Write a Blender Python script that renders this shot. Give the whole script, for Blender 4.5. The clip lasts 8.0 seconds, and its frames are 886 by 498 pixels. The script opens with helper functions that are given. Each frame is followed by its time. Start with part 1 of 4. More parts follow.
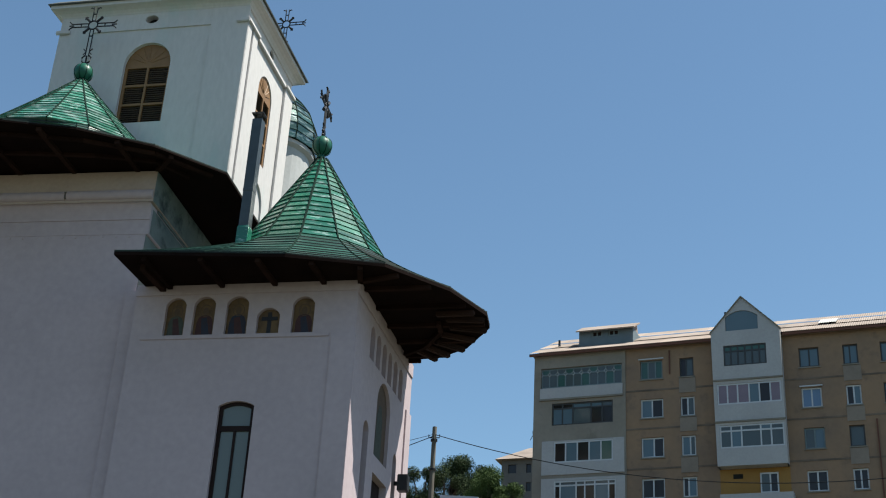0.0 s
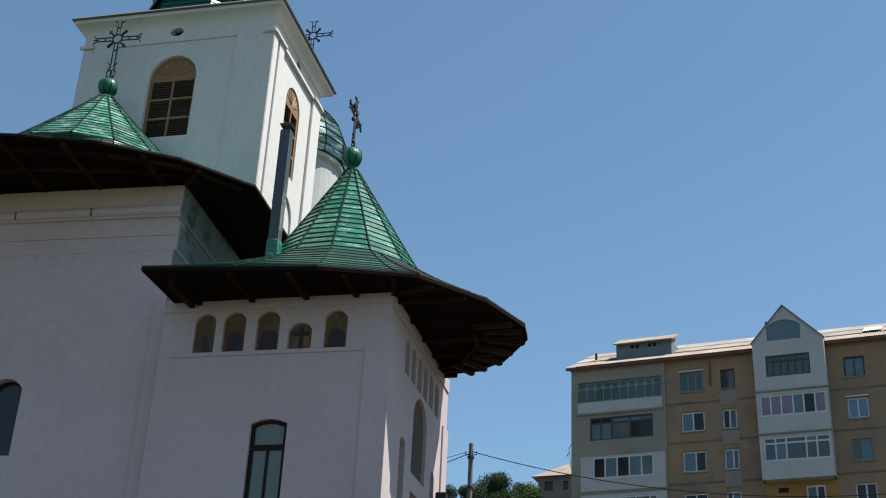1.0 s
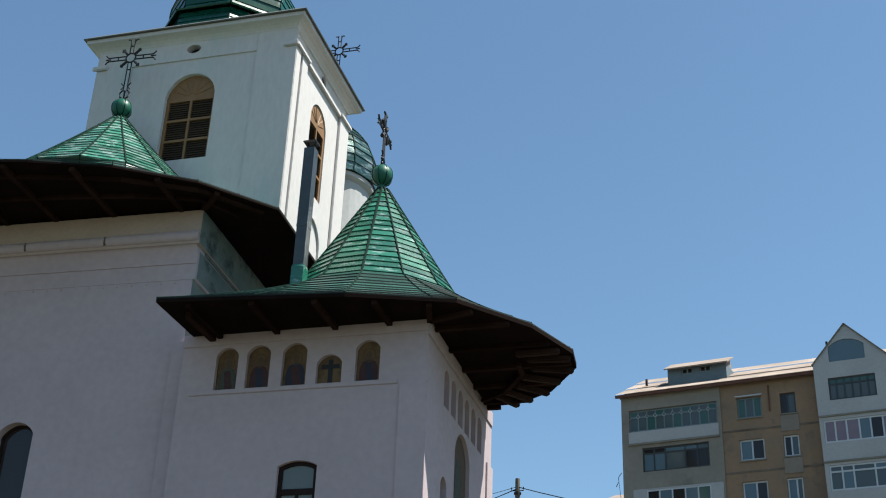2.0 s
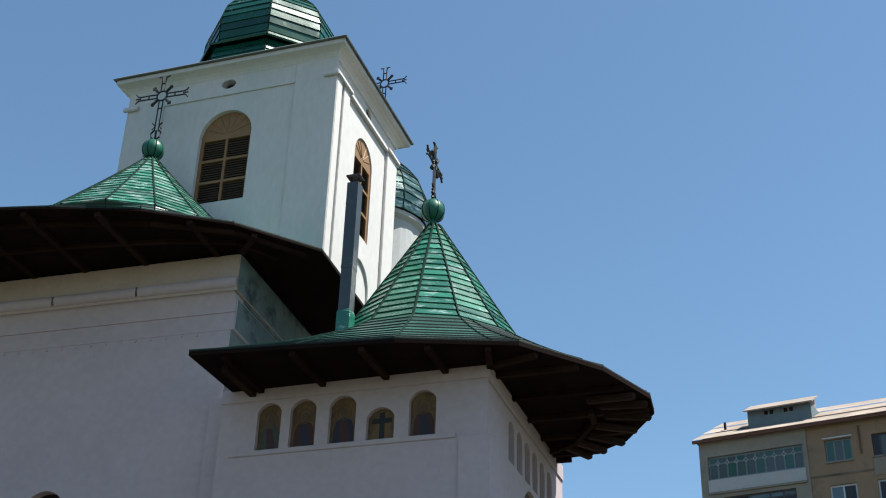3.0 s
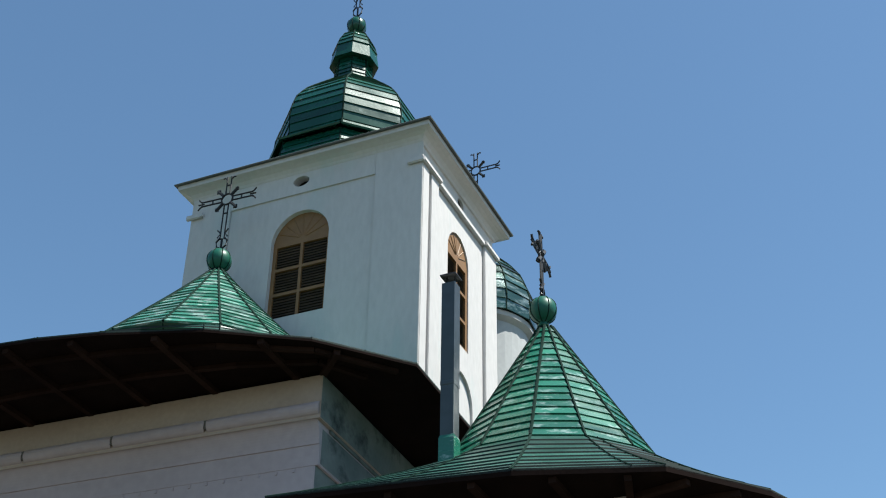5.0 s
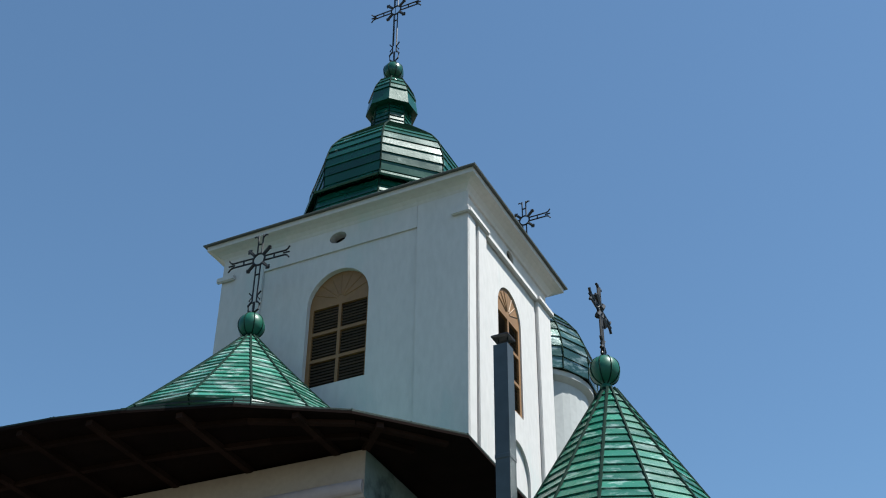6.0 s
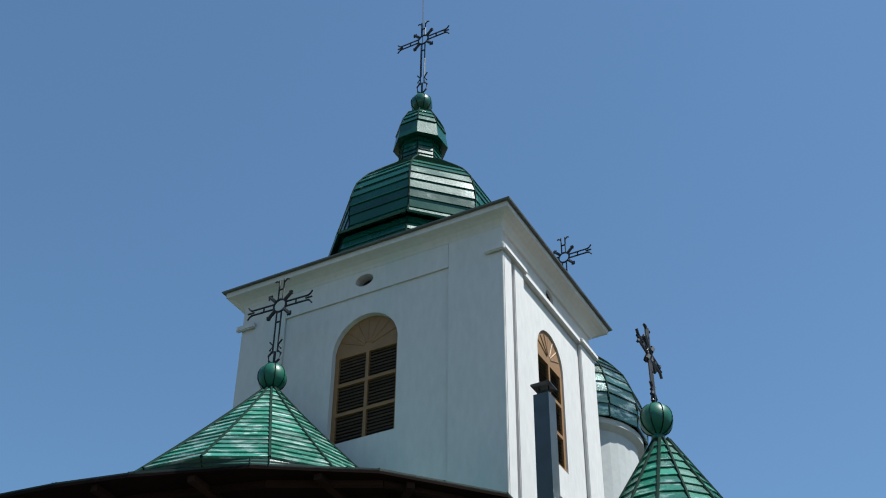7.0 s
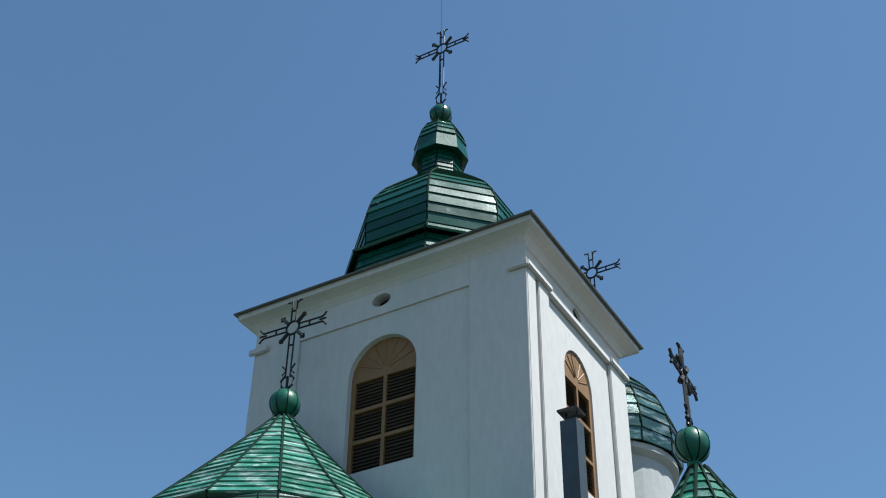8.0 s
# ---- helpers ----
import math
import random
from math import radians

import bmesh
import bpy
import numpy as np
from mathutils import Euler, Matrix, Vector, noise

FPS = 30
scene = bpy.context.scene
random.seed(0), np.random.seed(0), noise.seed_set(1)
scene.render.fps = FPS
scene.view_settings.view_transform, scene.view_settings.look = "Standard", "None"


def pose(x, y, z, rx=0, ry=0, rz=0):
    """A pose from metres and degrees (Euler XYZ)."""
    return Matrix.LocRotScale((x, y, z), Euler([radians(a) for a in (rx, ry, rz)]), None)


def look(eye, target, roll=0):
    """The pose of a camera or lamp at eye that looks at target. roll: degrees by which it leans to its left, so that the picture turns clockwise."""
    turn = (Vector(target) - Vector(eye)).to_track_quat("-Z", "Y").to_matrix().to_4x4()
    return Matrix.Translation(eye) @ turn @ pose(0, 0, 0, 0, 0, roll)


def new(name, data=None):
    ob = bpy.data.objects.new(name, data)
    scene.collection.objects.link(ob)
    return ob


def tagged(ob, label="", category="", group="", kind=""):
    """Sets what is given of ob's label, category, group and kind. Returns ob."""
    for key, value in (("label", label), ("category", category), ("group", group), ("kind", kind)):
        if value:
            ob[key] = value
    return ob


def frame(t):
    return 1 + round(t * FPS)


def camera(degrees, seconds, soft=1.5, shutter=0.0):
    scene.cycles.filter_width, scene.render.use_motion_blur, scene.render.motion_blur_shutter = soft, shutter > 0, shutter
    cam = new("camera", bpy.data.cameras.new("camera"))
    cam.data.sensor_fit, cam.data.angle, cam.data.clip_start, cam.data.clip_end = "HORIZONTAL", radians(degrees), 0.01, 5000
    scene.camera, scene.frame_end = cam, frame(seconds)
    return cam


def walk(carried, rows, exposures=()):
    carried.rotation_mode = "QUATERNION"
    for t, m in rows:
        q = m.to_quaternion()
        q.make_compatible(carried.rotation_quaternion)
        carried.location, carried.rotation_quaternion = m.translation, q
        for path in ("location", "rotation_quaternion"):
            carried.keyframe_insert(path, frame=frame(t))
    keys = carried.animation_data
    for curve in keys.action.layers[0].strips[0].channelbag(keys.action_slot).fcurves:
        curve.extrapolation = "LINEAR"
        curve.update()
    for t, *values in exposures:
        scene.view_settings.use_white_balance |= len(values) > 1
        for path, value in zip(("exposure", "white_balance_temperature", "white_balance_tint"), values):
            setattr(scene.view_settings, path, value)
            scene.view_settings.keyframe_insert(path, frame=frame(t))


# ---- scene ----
cam = camera(38.51, 8.0, 1.1)
PATH = [
    (0, pose(4.240, -10.207, -3.906, 115.23, 0, 12.43) @ pose(0, 0, 0, 0, 0, 3.30)),
    (0.5, pose(4.064, -9.855, -3.874, 115.55, 0, 13.00) @ pose(0, 0, 0, 0, 0, 3.07)),
    (1, pose(3.855, -9.233, -3.680, 116.00, 0, 13.92) @ pose(0, 0, 0, 0, 0, 2.89)),
    (1.5, pose(3.579, -8.093, -3.188, 116.47, 0, 14.74) @ pose(0, 0, 0, 0, 0, 2.61)),
    (3, pose(2.559, -4.189, -1.440, 119.21, 0, 19.08) @ pose(0, 0, 0, 0, 0, 1.81)),
    (3.5, pose(2.175, -3.043, -0.869, 120.37, 0, 20.48) @ pose(0, 0, 0, 0, 0, 1.60)),
    (4, pose(1.712, -2.178, -0.267, 121.55, 0, 21.64) @ pose(0, 0, 0, 0, 0, 1.34)),
    (4.5, pose(1.260, -1.354, 0.380, 122.54, 0, 22.80) @ pose(0, 0, 0, 0, 0, 1.08)),
    (6, pose(-0.020, 1.216, 2.534, 125.85, 0, 26.61) @ pose(0, 0, 0, 0, 0, 0.56)),
    (6.5, pose(-0.379, 2.036, 3.202, 126.94, 0, 27.79) @ pose(0, 0, 0, 0, 0, 0.57)),
    (7, pose(-0.649, 2.753, 3.775, 127.63, 0, 28.85) @ pose(0, 0, 0, 0, 0, 0.63)),
    (7.5, pose(-0.859, 3.338, 4.289, 128.16, 0, 29.78) @ pose(0, 0, 0, 0, 0, 0.83)),
    (8, pose(-1.004, 3.775, 4.648, 128.30, 0, 30.53) @ pose(0, 0, 0, 0, 0, 0.87)),
]
walk(cam, PATH, [(0, 0.88, 6410, 4.5), (1.5, 0.94, 6400, 4.5), (3, 1.06, 6320, 4.5), (4.5, 1.03, 6210, 4), (6, 0.89, 6040, 4), (8, 0.78, 5890, 3)])

# ---- world and sun ----
SUN_EL, SUN_AZ = 64.0, 6.0          # azimuth counted from +x towards +y
world = bpy.data.worlds.new("sky")
scene.world = world
world.use_nodes = True
wn, wl = world.node_tree.nodes, world.node_tree.links
sky = wn.new("ShaderNodeTexSky")
sky.sky_type = "NISHITA"
sky.sun_disc = False
sky.sun_elevation = radians(SUN_EL)
sky.sun_rotation = radians(90 - SUN_AZ)
sky.air_density, sky.dust_density, sky.ozone_density = 1.0, 0.3, 3.2
haze = wn.new("ShaderNodeMix")          # slightly milky summer air
haze.data_type, haze.blend_type = "RGBA", "MULTIPLY"
haze.inputs[0].default_value = 1.0
haze.inputs[7].default_value = (1.035, 1.085, 1.03, 1)
wl.new(sky.outputs[0], haze.inputs[6])
wl.new(haze.outputs[2], wn["Background"].inputs[0])
wn["Background"].inputs[1].default_value = 0.076

sun_data = bpy.data.lights.new("sun", "SUN")
sun_data.energy, sun_data.angle, sun_data.color = 5.0, radians(0.5), (1.0, 0.95, 0.87)
sun = new("sun", sun_data)
sd = Vector((math.cos(radians(SUN_EL)) * math.cos(radians(SUN_AZ)),
             math.cos(radians(SUN_EL)) * math.sin(radians(SUN_AZ)), math.sin(radians(SUN_EL))))
sun.matrix_world = look(sd * 120, (0, 0, 0))


# ---- materials ----
def material(name, base, rough=0.7, metal=0.0, second=None, scale=2.0, amount=0.5, fine=40.0, bump=0.1,
             bump_dist=0.01, stretch=(1, 1, 1), per_object=0.0, spec=0.5, coat=0.0, stain=None, stain_scale=1.0, stain_lo=0.55,
             rough_vary=0.1):
    m = bpy.data.materials.new(name)
    m.use_nodes = True
    n, l = m.node_tree.nodes, m.node_tree.links
    b = n["Principled BSDF"]
    mp = n.new("ShaderNodeMapping")
    mp.inputs["Scale"].default_value = stretch
    geo = n.new("ShaderNodeNewGeometry")
    l.new(geo.outputs["Position"], mp.inputs[0])
    big = n.new("ShaderNodeTexNoise")
    big.inputs["Scale"].default_value, big.inputs["Detail"].default_value = scale, 6
    small = n.new("ShaderNodeTexNoise")
    small.inputs["Scale"].default_value, small.inputs["Detail"].default_value = fine, 4
    l.new(mp.outputs[0], big.inputs[0])
    l.new(mp.outputs[0], small.inputs[0])
    sec = second or tuple(c * 0.75 for c in base)
    mix = n.new("ShaderNodeMix")
    mix.data_type = "RGBA"
    ramp = n.new("ShaderNodeMapRange")
    ramp.inputs[1].default_value, ramp.inputs[2].default_value = 0.35, 0.7
    ramp.inputs[4].default_value = amount
    l.new(big.outputs[0], ramp.inputs[0])
    l.new(ramp.outputs[0], mix.inputs[0])
    mix.inputs[6].default_value, mix.inputs[7].default_value = (*base, 1), (*sec, 1)
    out = mix.outputs[2]
    # fine grain
    g = n.new("ShaderNodeMix")
    g.data_type, g.blend_type = "RGBA", "MULTIPLY"
    g.inputs[0].default_value = 0.25
    l.new(out, g.inputs[6])
    l.new(small.outputs[0], g.inputs[7])
    gm = n.new("ShaderNodeMapRange")
    gm.inputs[3].default_value, gm.inputs[4].default_value = 0.5, 1.5
    l.new(small.outputs[0], gm.inputs[0])
    l.new(gm.outputs[0], g.inputs[7])
    out = g.outputs[2]
    if stain:
        st = n.new("ShaderNodeTexNoise")
        st.inputs["Scale"].default_value, st.inputs["Detail"].default_value = stain_scale, 8
        st.inputs["Roughness"].default_value = 0.65
        l.new(mp.outputs[0], st.inputs[0])
        sr = n.new("ShaderNodeMapRange")
        sr.inputs[1].default_value, sr.inputs[2].default_value = stain_lo, stain_lo + 0.15
        l.new(st.outputs[0], sr.inputs[0])
        s = n.new("ShaderNodeMix")
        s.data_type = "RGBA"
        l.new(sr.outputs[0], s.inputs[0])
        l.new(out, s.inputs[6])
        s.inputs[7].default_value = (*stain, 1)
        out = s.outputs[2]
    if per_object:
        oi = n.new("ShaderNodeObjectInfo")
        pr = n.new("ShaderNodeMapRange")
        pr.inputs[3].default_value, pr.inputs[4].default_value = 1 - per_object, 1 + per_object
        l.new(oi.outputs["Random"], pr.inputs[0])
        p = n.new("ShaderNodeMix")
        p.data_type, p.blend_type = "RGBA", "MULTIPLY"
        p.inputs[0].default_value = 1
        l.new(out, p.inputs[6])
        l.new(pr.outputs[0], p.inputs[7])
        out = p.outputs[2]
    l.new(out, b.inputs["Base Color"])
    rr = n.new("ShaderNodeMapRange")
    rr.inputs[3].default_value, rr.inputs[4].default_value = max(rough - rough_vary, 0.02), min(rough + rough_vary, 1)
    l.new(big.outputs[0], rr.inputs[0])
    l.new(rr.outputs[0], b.inputs["Roughness"])
    b.inputs["Metallic"].default_value = metal
    b.inputs["Specular IOR Level"].default_value = spec
    b.inputs["Coat Weight"].default_value = coat
    bp = n.new("ShaderNodeBump")
    bp.inputs["Strength"].default_value, bp.inputs["Distance"].default_value = bump, bump_dist
    add = n.new("ShaderNodeMath")
    l.new(big.outputs[0], add.inputs[0])
    l.new(small.outputs[0], add.inputs[1])
    l.new(add.outputs[0], bp.inputs["Height"])
    l.new(bp.outputs[0], b.inputs["Normal"])
    return m


def glass(name, tint, rough=0.08):
    m = bpy.data.materials.new(name)
    m.use_nodes = True
    b = m.node_tree.nodes["Principled BSDF"]
    b.inputs["Base Color"].default_value = (*tint, 1)
    b.inputs["Roughness"].default_value = rough
    b.inputs["Specular IOR Level"].default_value = 0.4
    return m


PLASTER = material("white_limewash", (0.43, 0.348, 0.366), 0.9, second=(0.375, 0.305, 0.32), scale=0.3, amount=0.8, fine=5, bump=0.12,
                   bump_dist=0.02, stain=(0.35, 0.30, 0.308), stain_scale=0.6, stain_lo=0.64)
PLASTER_TOWER = material("white_limewash_weathered", (0.535, 0.503, 0.487), 0.9, second=(0.475, 0.452, 0.44), scale=0.5, amount=0.7, fine=8,
                         bump=0.3, bump_dist=0.02, stain=(0.43, 0.47, 0.455), stain_scale=0.45, stain_lo=0.54, stretch=(1, 1, 0.35))
# Greyer limewash copy, with the drum's shade put into its colour.
PLASTER_REAR = material("shade_toned_limewash", (0.40, 0.395, 0.39), 0.9, second=(0.35, 0.35, 0.345), scale=0.5, amount=0.8, fine=7, bump=0.2, bump_dist=0.02)
FRIEZE = material("cream_frieze_paint", (0.43, 0.335, 0.285), 0.9, second=(0.36, 0.275, 0.235), scale=0.8, amount=0.8, fine=9, bump=0.3, bump_dist=0.02)
# Damp stains, plus dark tones that paint the eave shade into the wall.
PLASTER_DAMP_SHADE = material("damp_eave_shade_plaster", (0.20, 0.215, 0.205), 0.9, second=(0.12, 0.145, 0.14), scale=1.2, amount=0.9, fine=9, bump=0.4,
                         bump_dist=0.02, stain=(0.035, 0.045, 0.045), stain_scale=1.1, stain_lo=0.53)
# Pale patches: worn paint, with the sheets' glare painted in as well.
GREEN = material("green_painted_tin", (0.013, 0.100, 0.062), 0.26, second=(0.018, 0.145, 0.090), scale=1.3, amount=0.8, fine=22, bump=0.25,
                 bump_dist=0.012, per_object=0.4, spec=0.7, stain=(0.30, 0.40, 0.37), stain_scale=2.2, stain_lo=0.545, stretch=(1, 1, 2.6), rough_vary=0.12)
GREEN_DARK = material("dark_green_painted_tin", (0.004, 0.048, 0.030), 0.26, second=(0.006, 0.070, 0.044), scale=1.5, amount=0.7, fine=20,
                      bump=0.18, bump_dist=0.01, per_object=0.3, spec=0.4, stain=(0.25, 0.33, 0.30), stain_scale=2.4, stain_lo=0.62)
BALL_GREEN = material("emerald_painted_ball", (0.010, 0.085, 0.055), 0.42, second=(0.012, 0.10, 0.066), scale=3, amount=0.6, fine=20, bump=0.15, spec=0.3)
SKIRT_TIN = material("weathered_skirt_tin", (0.014, 0.060, 0.044), 0.36, second=(0.024, 0.088, 0.066), scale=1.6, amount=0.8, fine=20, bump=0.3,
                     bump_dist=0.012, per_object=0.45, spec=0.5, stain=(0.16, 0.23, 0.205), stain_scale=2.2, stain_lo=0.6)
# Heavier pale streaks: chalked paint plus sky glare put into the colour.
GREEN_WORN_GLARE = material("chalk_and_glare_green_tin", (0.020, 0.125, 0.082), 0.28, second=(0.05, 0.20, 0.145), scale=1.6, amount=0.9, fine=22, bump=0.25,
                      bump_dist=0.012, per_object=0.35, spec=0.7, stain=(0.34, 0.43, 0.40), stain_scale=2.6, stain_lo=0.49, stretch=(1, 1, 3.2), rough_vary=0.12)
# Near-black colour that draws the shadow line at each folded course edge.
SKIRT_LIP = material("lip_shadow_tin", (0.004, 0.012, 0.009), 0.8, second=(0.008, 0.02, 0.016), scale=2, amount=0.8, fine=20, per_object=0.4)
REAR_TIN = material("glossy_dark_tin", (0.020, 0.060, 0.048), 0.20, second=(0.035, 0.085, 0.068), scale=2.0, amount=0.8, fine=18, bump=0.3,
                    bump_dist=0.012, per_object=0.75, spec=0.9, metal=0.35, stain=(0.30, 0.37, 0.355), stain_scale=1.4, stain_lo=0.5, stretch=(1, 1, 3))
SEAM = material("seam_dark_green", (0.004, 0.020, 0.014), 0.8, spec=0.08, scale=3, fine=30)
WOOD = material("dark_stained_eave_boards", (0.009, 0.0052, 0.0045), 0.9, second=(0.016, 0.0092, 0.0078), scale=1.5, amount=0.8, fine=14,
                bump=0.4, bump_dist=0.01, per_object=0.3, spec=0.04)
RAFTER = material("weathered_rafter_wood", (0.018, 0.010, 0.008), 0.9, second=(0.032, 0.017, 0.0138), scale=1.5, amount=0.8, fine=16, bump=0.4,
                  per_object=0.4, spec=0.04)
TAIL = material("brown_rafter_tail_wood", (0.026, 0.013, 0.010), 0.8, second=(0.045, 0.024, 0.018), scale=2, amount=0.8, fine=16, bump=0.4, per_object=0.3, spec=0.15)
TAN = material("ochre_painted_joinery", (0.235, 0.120, 0.042), 0.6, second=(0.17, 0.087, 0.032), scale=3, amount=0.7, fine=30, bump=0.2,
               per_object=0.1)
SLAT = material("dark_louvre_slat", (0.06, 0.036, 0.02), 0.75, second=(0.04, 0.025, 0.014), scale=4, fine=30, per_object=0.3)
# Near-black, painted stand-in for the shade inside openings.
DARK = material("painted_dark_interior", (0.008, 0.007, 0.006), 0.9, scale=2)
BROWN = material("brown_window_joinery", (0.016, 0.007, 0.006), 0.7, scale=4, fine=30, spec=0.2)
PANE = glass("curtained_pane", (0.13, 0.145, 0.14), 0.12)
IRON = material("black_wrought_iron", (0.012, 0.010, 0.011), 0.5, metal=0.3, scale=6, fine=40)
ZINC = material("grey_zinc_duct", (0.06, 0.07, 0.076), 0.45, metal=0.2, second=(0.04, 0.048, 0.053), scale=2.5, amount=0.8, fine=20, bump=0.1)
GOLD = material("faded_gold_ground", (0.145, 0.082, 0.030), 0.7, second=(0.06, 0.034, 0.016), scale=5, amount=0.8, fine=40)
PAINT_RED = material("faded_red_paint", (0.055, 0.014, 0.011), 0.7, second=(0.025, 0.014, 0.02), scale=8, fine=40)
PAINT_BLUE = material("faded_blue_paint", (0.012, 0.017, 0.036), 0.7, second=(0.035, 0.018, 0.018), scale=8, fine=40)
PAINT_GREY = material("faded_grey_green_paint", (0.05, 0.055, 0.04), 0.7, second=(0.03, 0.035, 0.025), scale=8, fine=40)
PAINT_OCHRE = material("pale_ochre_paint", (0.085, 0.048, 0.026), 0.7, second=(0.08, 0.05, 0.025), scale=8, fine=40)
BLACKBOX = material("black_plastic", (0.012, 0.012, 0.014), 0.5, scale=6)
GRASS = material("dry_grass_ground", (0.042, 0.045, 0.025), 0.95, second=(0.062, 0.056, 0.04), scale=0.25, amount=0.9, fine=6, bump=0.5, bump_dist=0.03)
BLOCK = material("ochre_block_render", (0.262, 0.168, 0.102), 0.92, second=(0.19, 0.135, 0.098), scale=0.5, amount=0.9, fine=5, bump=0.3,
                 stain=(0.125, 0.092, 0.07), stain_scale=0.9, stain_lo=0.565)
BLOCK_GREY = material("grey_block_render", (0.25, 0.22, 0.18), 0.92, second=(0.19, 0.165, 0.135), scale=0.5, amount=0.9, fine=5, bump=0.3,
                      stain=(0.14, 0.12, 0.095), stain_scale=0.7, stain_lo=0.62)
BLOCK_WHITE = material("white_cladding", (0.385, 0.372, 0.368), 0.6, second=(0.325, 0.315, 0.31), scale=0.8, amount=0.6, fine=10, bump=0.1)
PALE_STRIP = material("pale_patched_render", (0.25, 0.205, 0.165), 0.92, second=(0.19, 0.155, 0.125), scale=0.9, amount=0.9, fine=7, bump=0.3)
BAND_RENDER = material("stained_joint_band", (0.17, 0.128, 0.095), 0.92, second=(0.09, 0.068, 0.052), scale=1.4, amount=1.0, fine=9, bump=0.3)
BARE_RENDER = material("bare_grey_render", (0.135, 0.12, 0.108), 0.92, second=(0.10, 0.088, 0.08), scale=0.6, amount=0.8, fine=6, bump=0.3)
POLE_CONCRETE = material("dark_pole_concrete", (0.13, 0.115, 0.095), 0.9, second=(0.085, 0.075, 0.06), scale=2, amount=0.8, fine=14, bump=0.3)
CONCRETE = material("weathered_concrete", (0.215, 0.195, 0.16), 0.9, second=(0.15, 0.135, 0.11), scale=1, amount=0.8, fine=12, bump=0.3)
YELLOW = material("yellow_loggia_render", (0.30, 0.165, 0.045), 0.9, scale=1, amount=0.4, fine=8)
ETERNIT = material("fibre_cement_sheet", (0.285, 0.225, 0.188), 0.9, second=(0.195, 0.15, 0.122), scale=0.9, amount=0.8, fine=10, bump=0.3,
                   per_object=0.16)
ETERNIT_NEW = material("pale_new_sheet", (0.46, 0.45, 0.43), 0.8, scale=2)
RUST = material("rusty_brown_fascia", (0.13, 0.05, 0.03), 0.8, second=(0.08, 0.035, 0.025), scale=2, fine=15)
FRAME_WHITE = material("white_window_frame", (0.5, 0.51, 0.53), 0.45, scale=3)
FRAME_DARK = material("dark_window_frame", (0.03, 0.03, 0.03), 0.5, scale=3)
FRAME_BLUE = material("grey_blue_glazing_bar", (0.13, 0.17, 0.18), 0.5, scale=3)
PANES = [glass("pane_blue_curtain", (0.10, 0.145, 0.175)), glass("pane_dark", (0.022, 0.016, 0.014)), glass("pane_grey_curtain", (0.075, 0.09, 0.095)),
         glass("pane_green_curtain", (0.045, 0.10, 0.085)), glass("pane_blue_sheet", (0.13, 0.20, 0.31))]
PINK = material("mauve_infill_sheet", (0.19, 0.145, 0.185), 0.5, scale=2)
DORMER_BLUE = material("pale_blue_painted_boards", (0.115, 0.155, 0.18), 0.8, scale=2, amount=0.6, fine=14)
BARK = material("tree_bark", (0.06, 0.045, 0.03), 0.95, scale=3, fine=20, bump=0.6, bump_dist=0.03)
RED_TILE = material("red_roof_sheet", (0.27, 0.10, 0.075), 0.85, second=(0.2, 0.08, 0.06), scale=1, amount=0.8)
TIN = material("pale_tin_roof", (0.42, 0.46, 0.50), 0.5, metal=0.2, scale=1)


def leaf_material(name, a, b):
    m = bpy.data.materials.new(name)
    m.use_nodes = True
    n, l = m.node_tree.nodes, m.node_tree.links
    p = n["Principled BSDF"]
    g = n.new("ShaderNodeNewGeometry")
    mix = n.new("ShaderNodeMix")
    mix.data_type = "RGBA"
    mix.inputs[6].default_value, mix.inputs[7].default_value = (*a, 1), (*b, 1)
    l.new(g.outputs["Random Per Island"], mix.inputs[0])
    l.new(mix.outputs[2], p.inputs["Base Color"])
    p.inputs["Roughness"].default_value = 0.7
    p.inputs["Specular IOR Level"].default_value = 0.12
    return m


LEAF_DARK = leaf_material("dark_leaves", (0.026, 0.042, 0.018), (0.058, 0.082, 0.035))
LEAF_LIGHT = leaf_material("fresh_leaves", (0.040, 0.068, 0.020), (0.08, 0.118, 0.038))


# ---- building helpers ----
def mesh_from(name, bm, mat, smooth=False):
    me = bpy.data.meshes.new(name)
    bmesh.ops.recalc_face_normals(bm, faces=bm.faces)
    if smooth:
        for f in bm.faces:
            f.smooth = True
    bm.to_mesh(me)
    bm.free()
    me.materials.append(mat)
    return me


def part(name, bm, mat, parent=None, label="", smooth=False, at=None):
    me = bm if isinstance(bm, bpy.types.Mesh) else mesh_from(name, bm, mat, smooth)
    ob = new(name, me)
    if parent is not None:
        ob.parent = parent
    if at is not None:
        ob.matrix_basis = at
    if label:
        ob["label"] = label
    return ob


def thing(name, label, category, m=None, group="", kind=""):
    e = new(name)
    if m is not None:
        e.matrix_basis = m
    return tagged(e, label, category, group, kind)


def add_box(bm, x0, x1, y0, y1, z0, z1, m=None):
    vs = [bm.verts.new(Vector((x, y, z)) if m is None else m @ Vector((x, y, z))) for x in (x0, x1) for y in (y0, y1) for z in (z0, z1)]
    for q in ((0, 1, 3, 2), (4, 6, 7, 5), (0, 4, 5, 1), (2, 3, 7, 6), (0, 2, 6, 4), (1, 5, 7, 3)):
        bm.faces.new([vs[i] for i in q])
    return vs


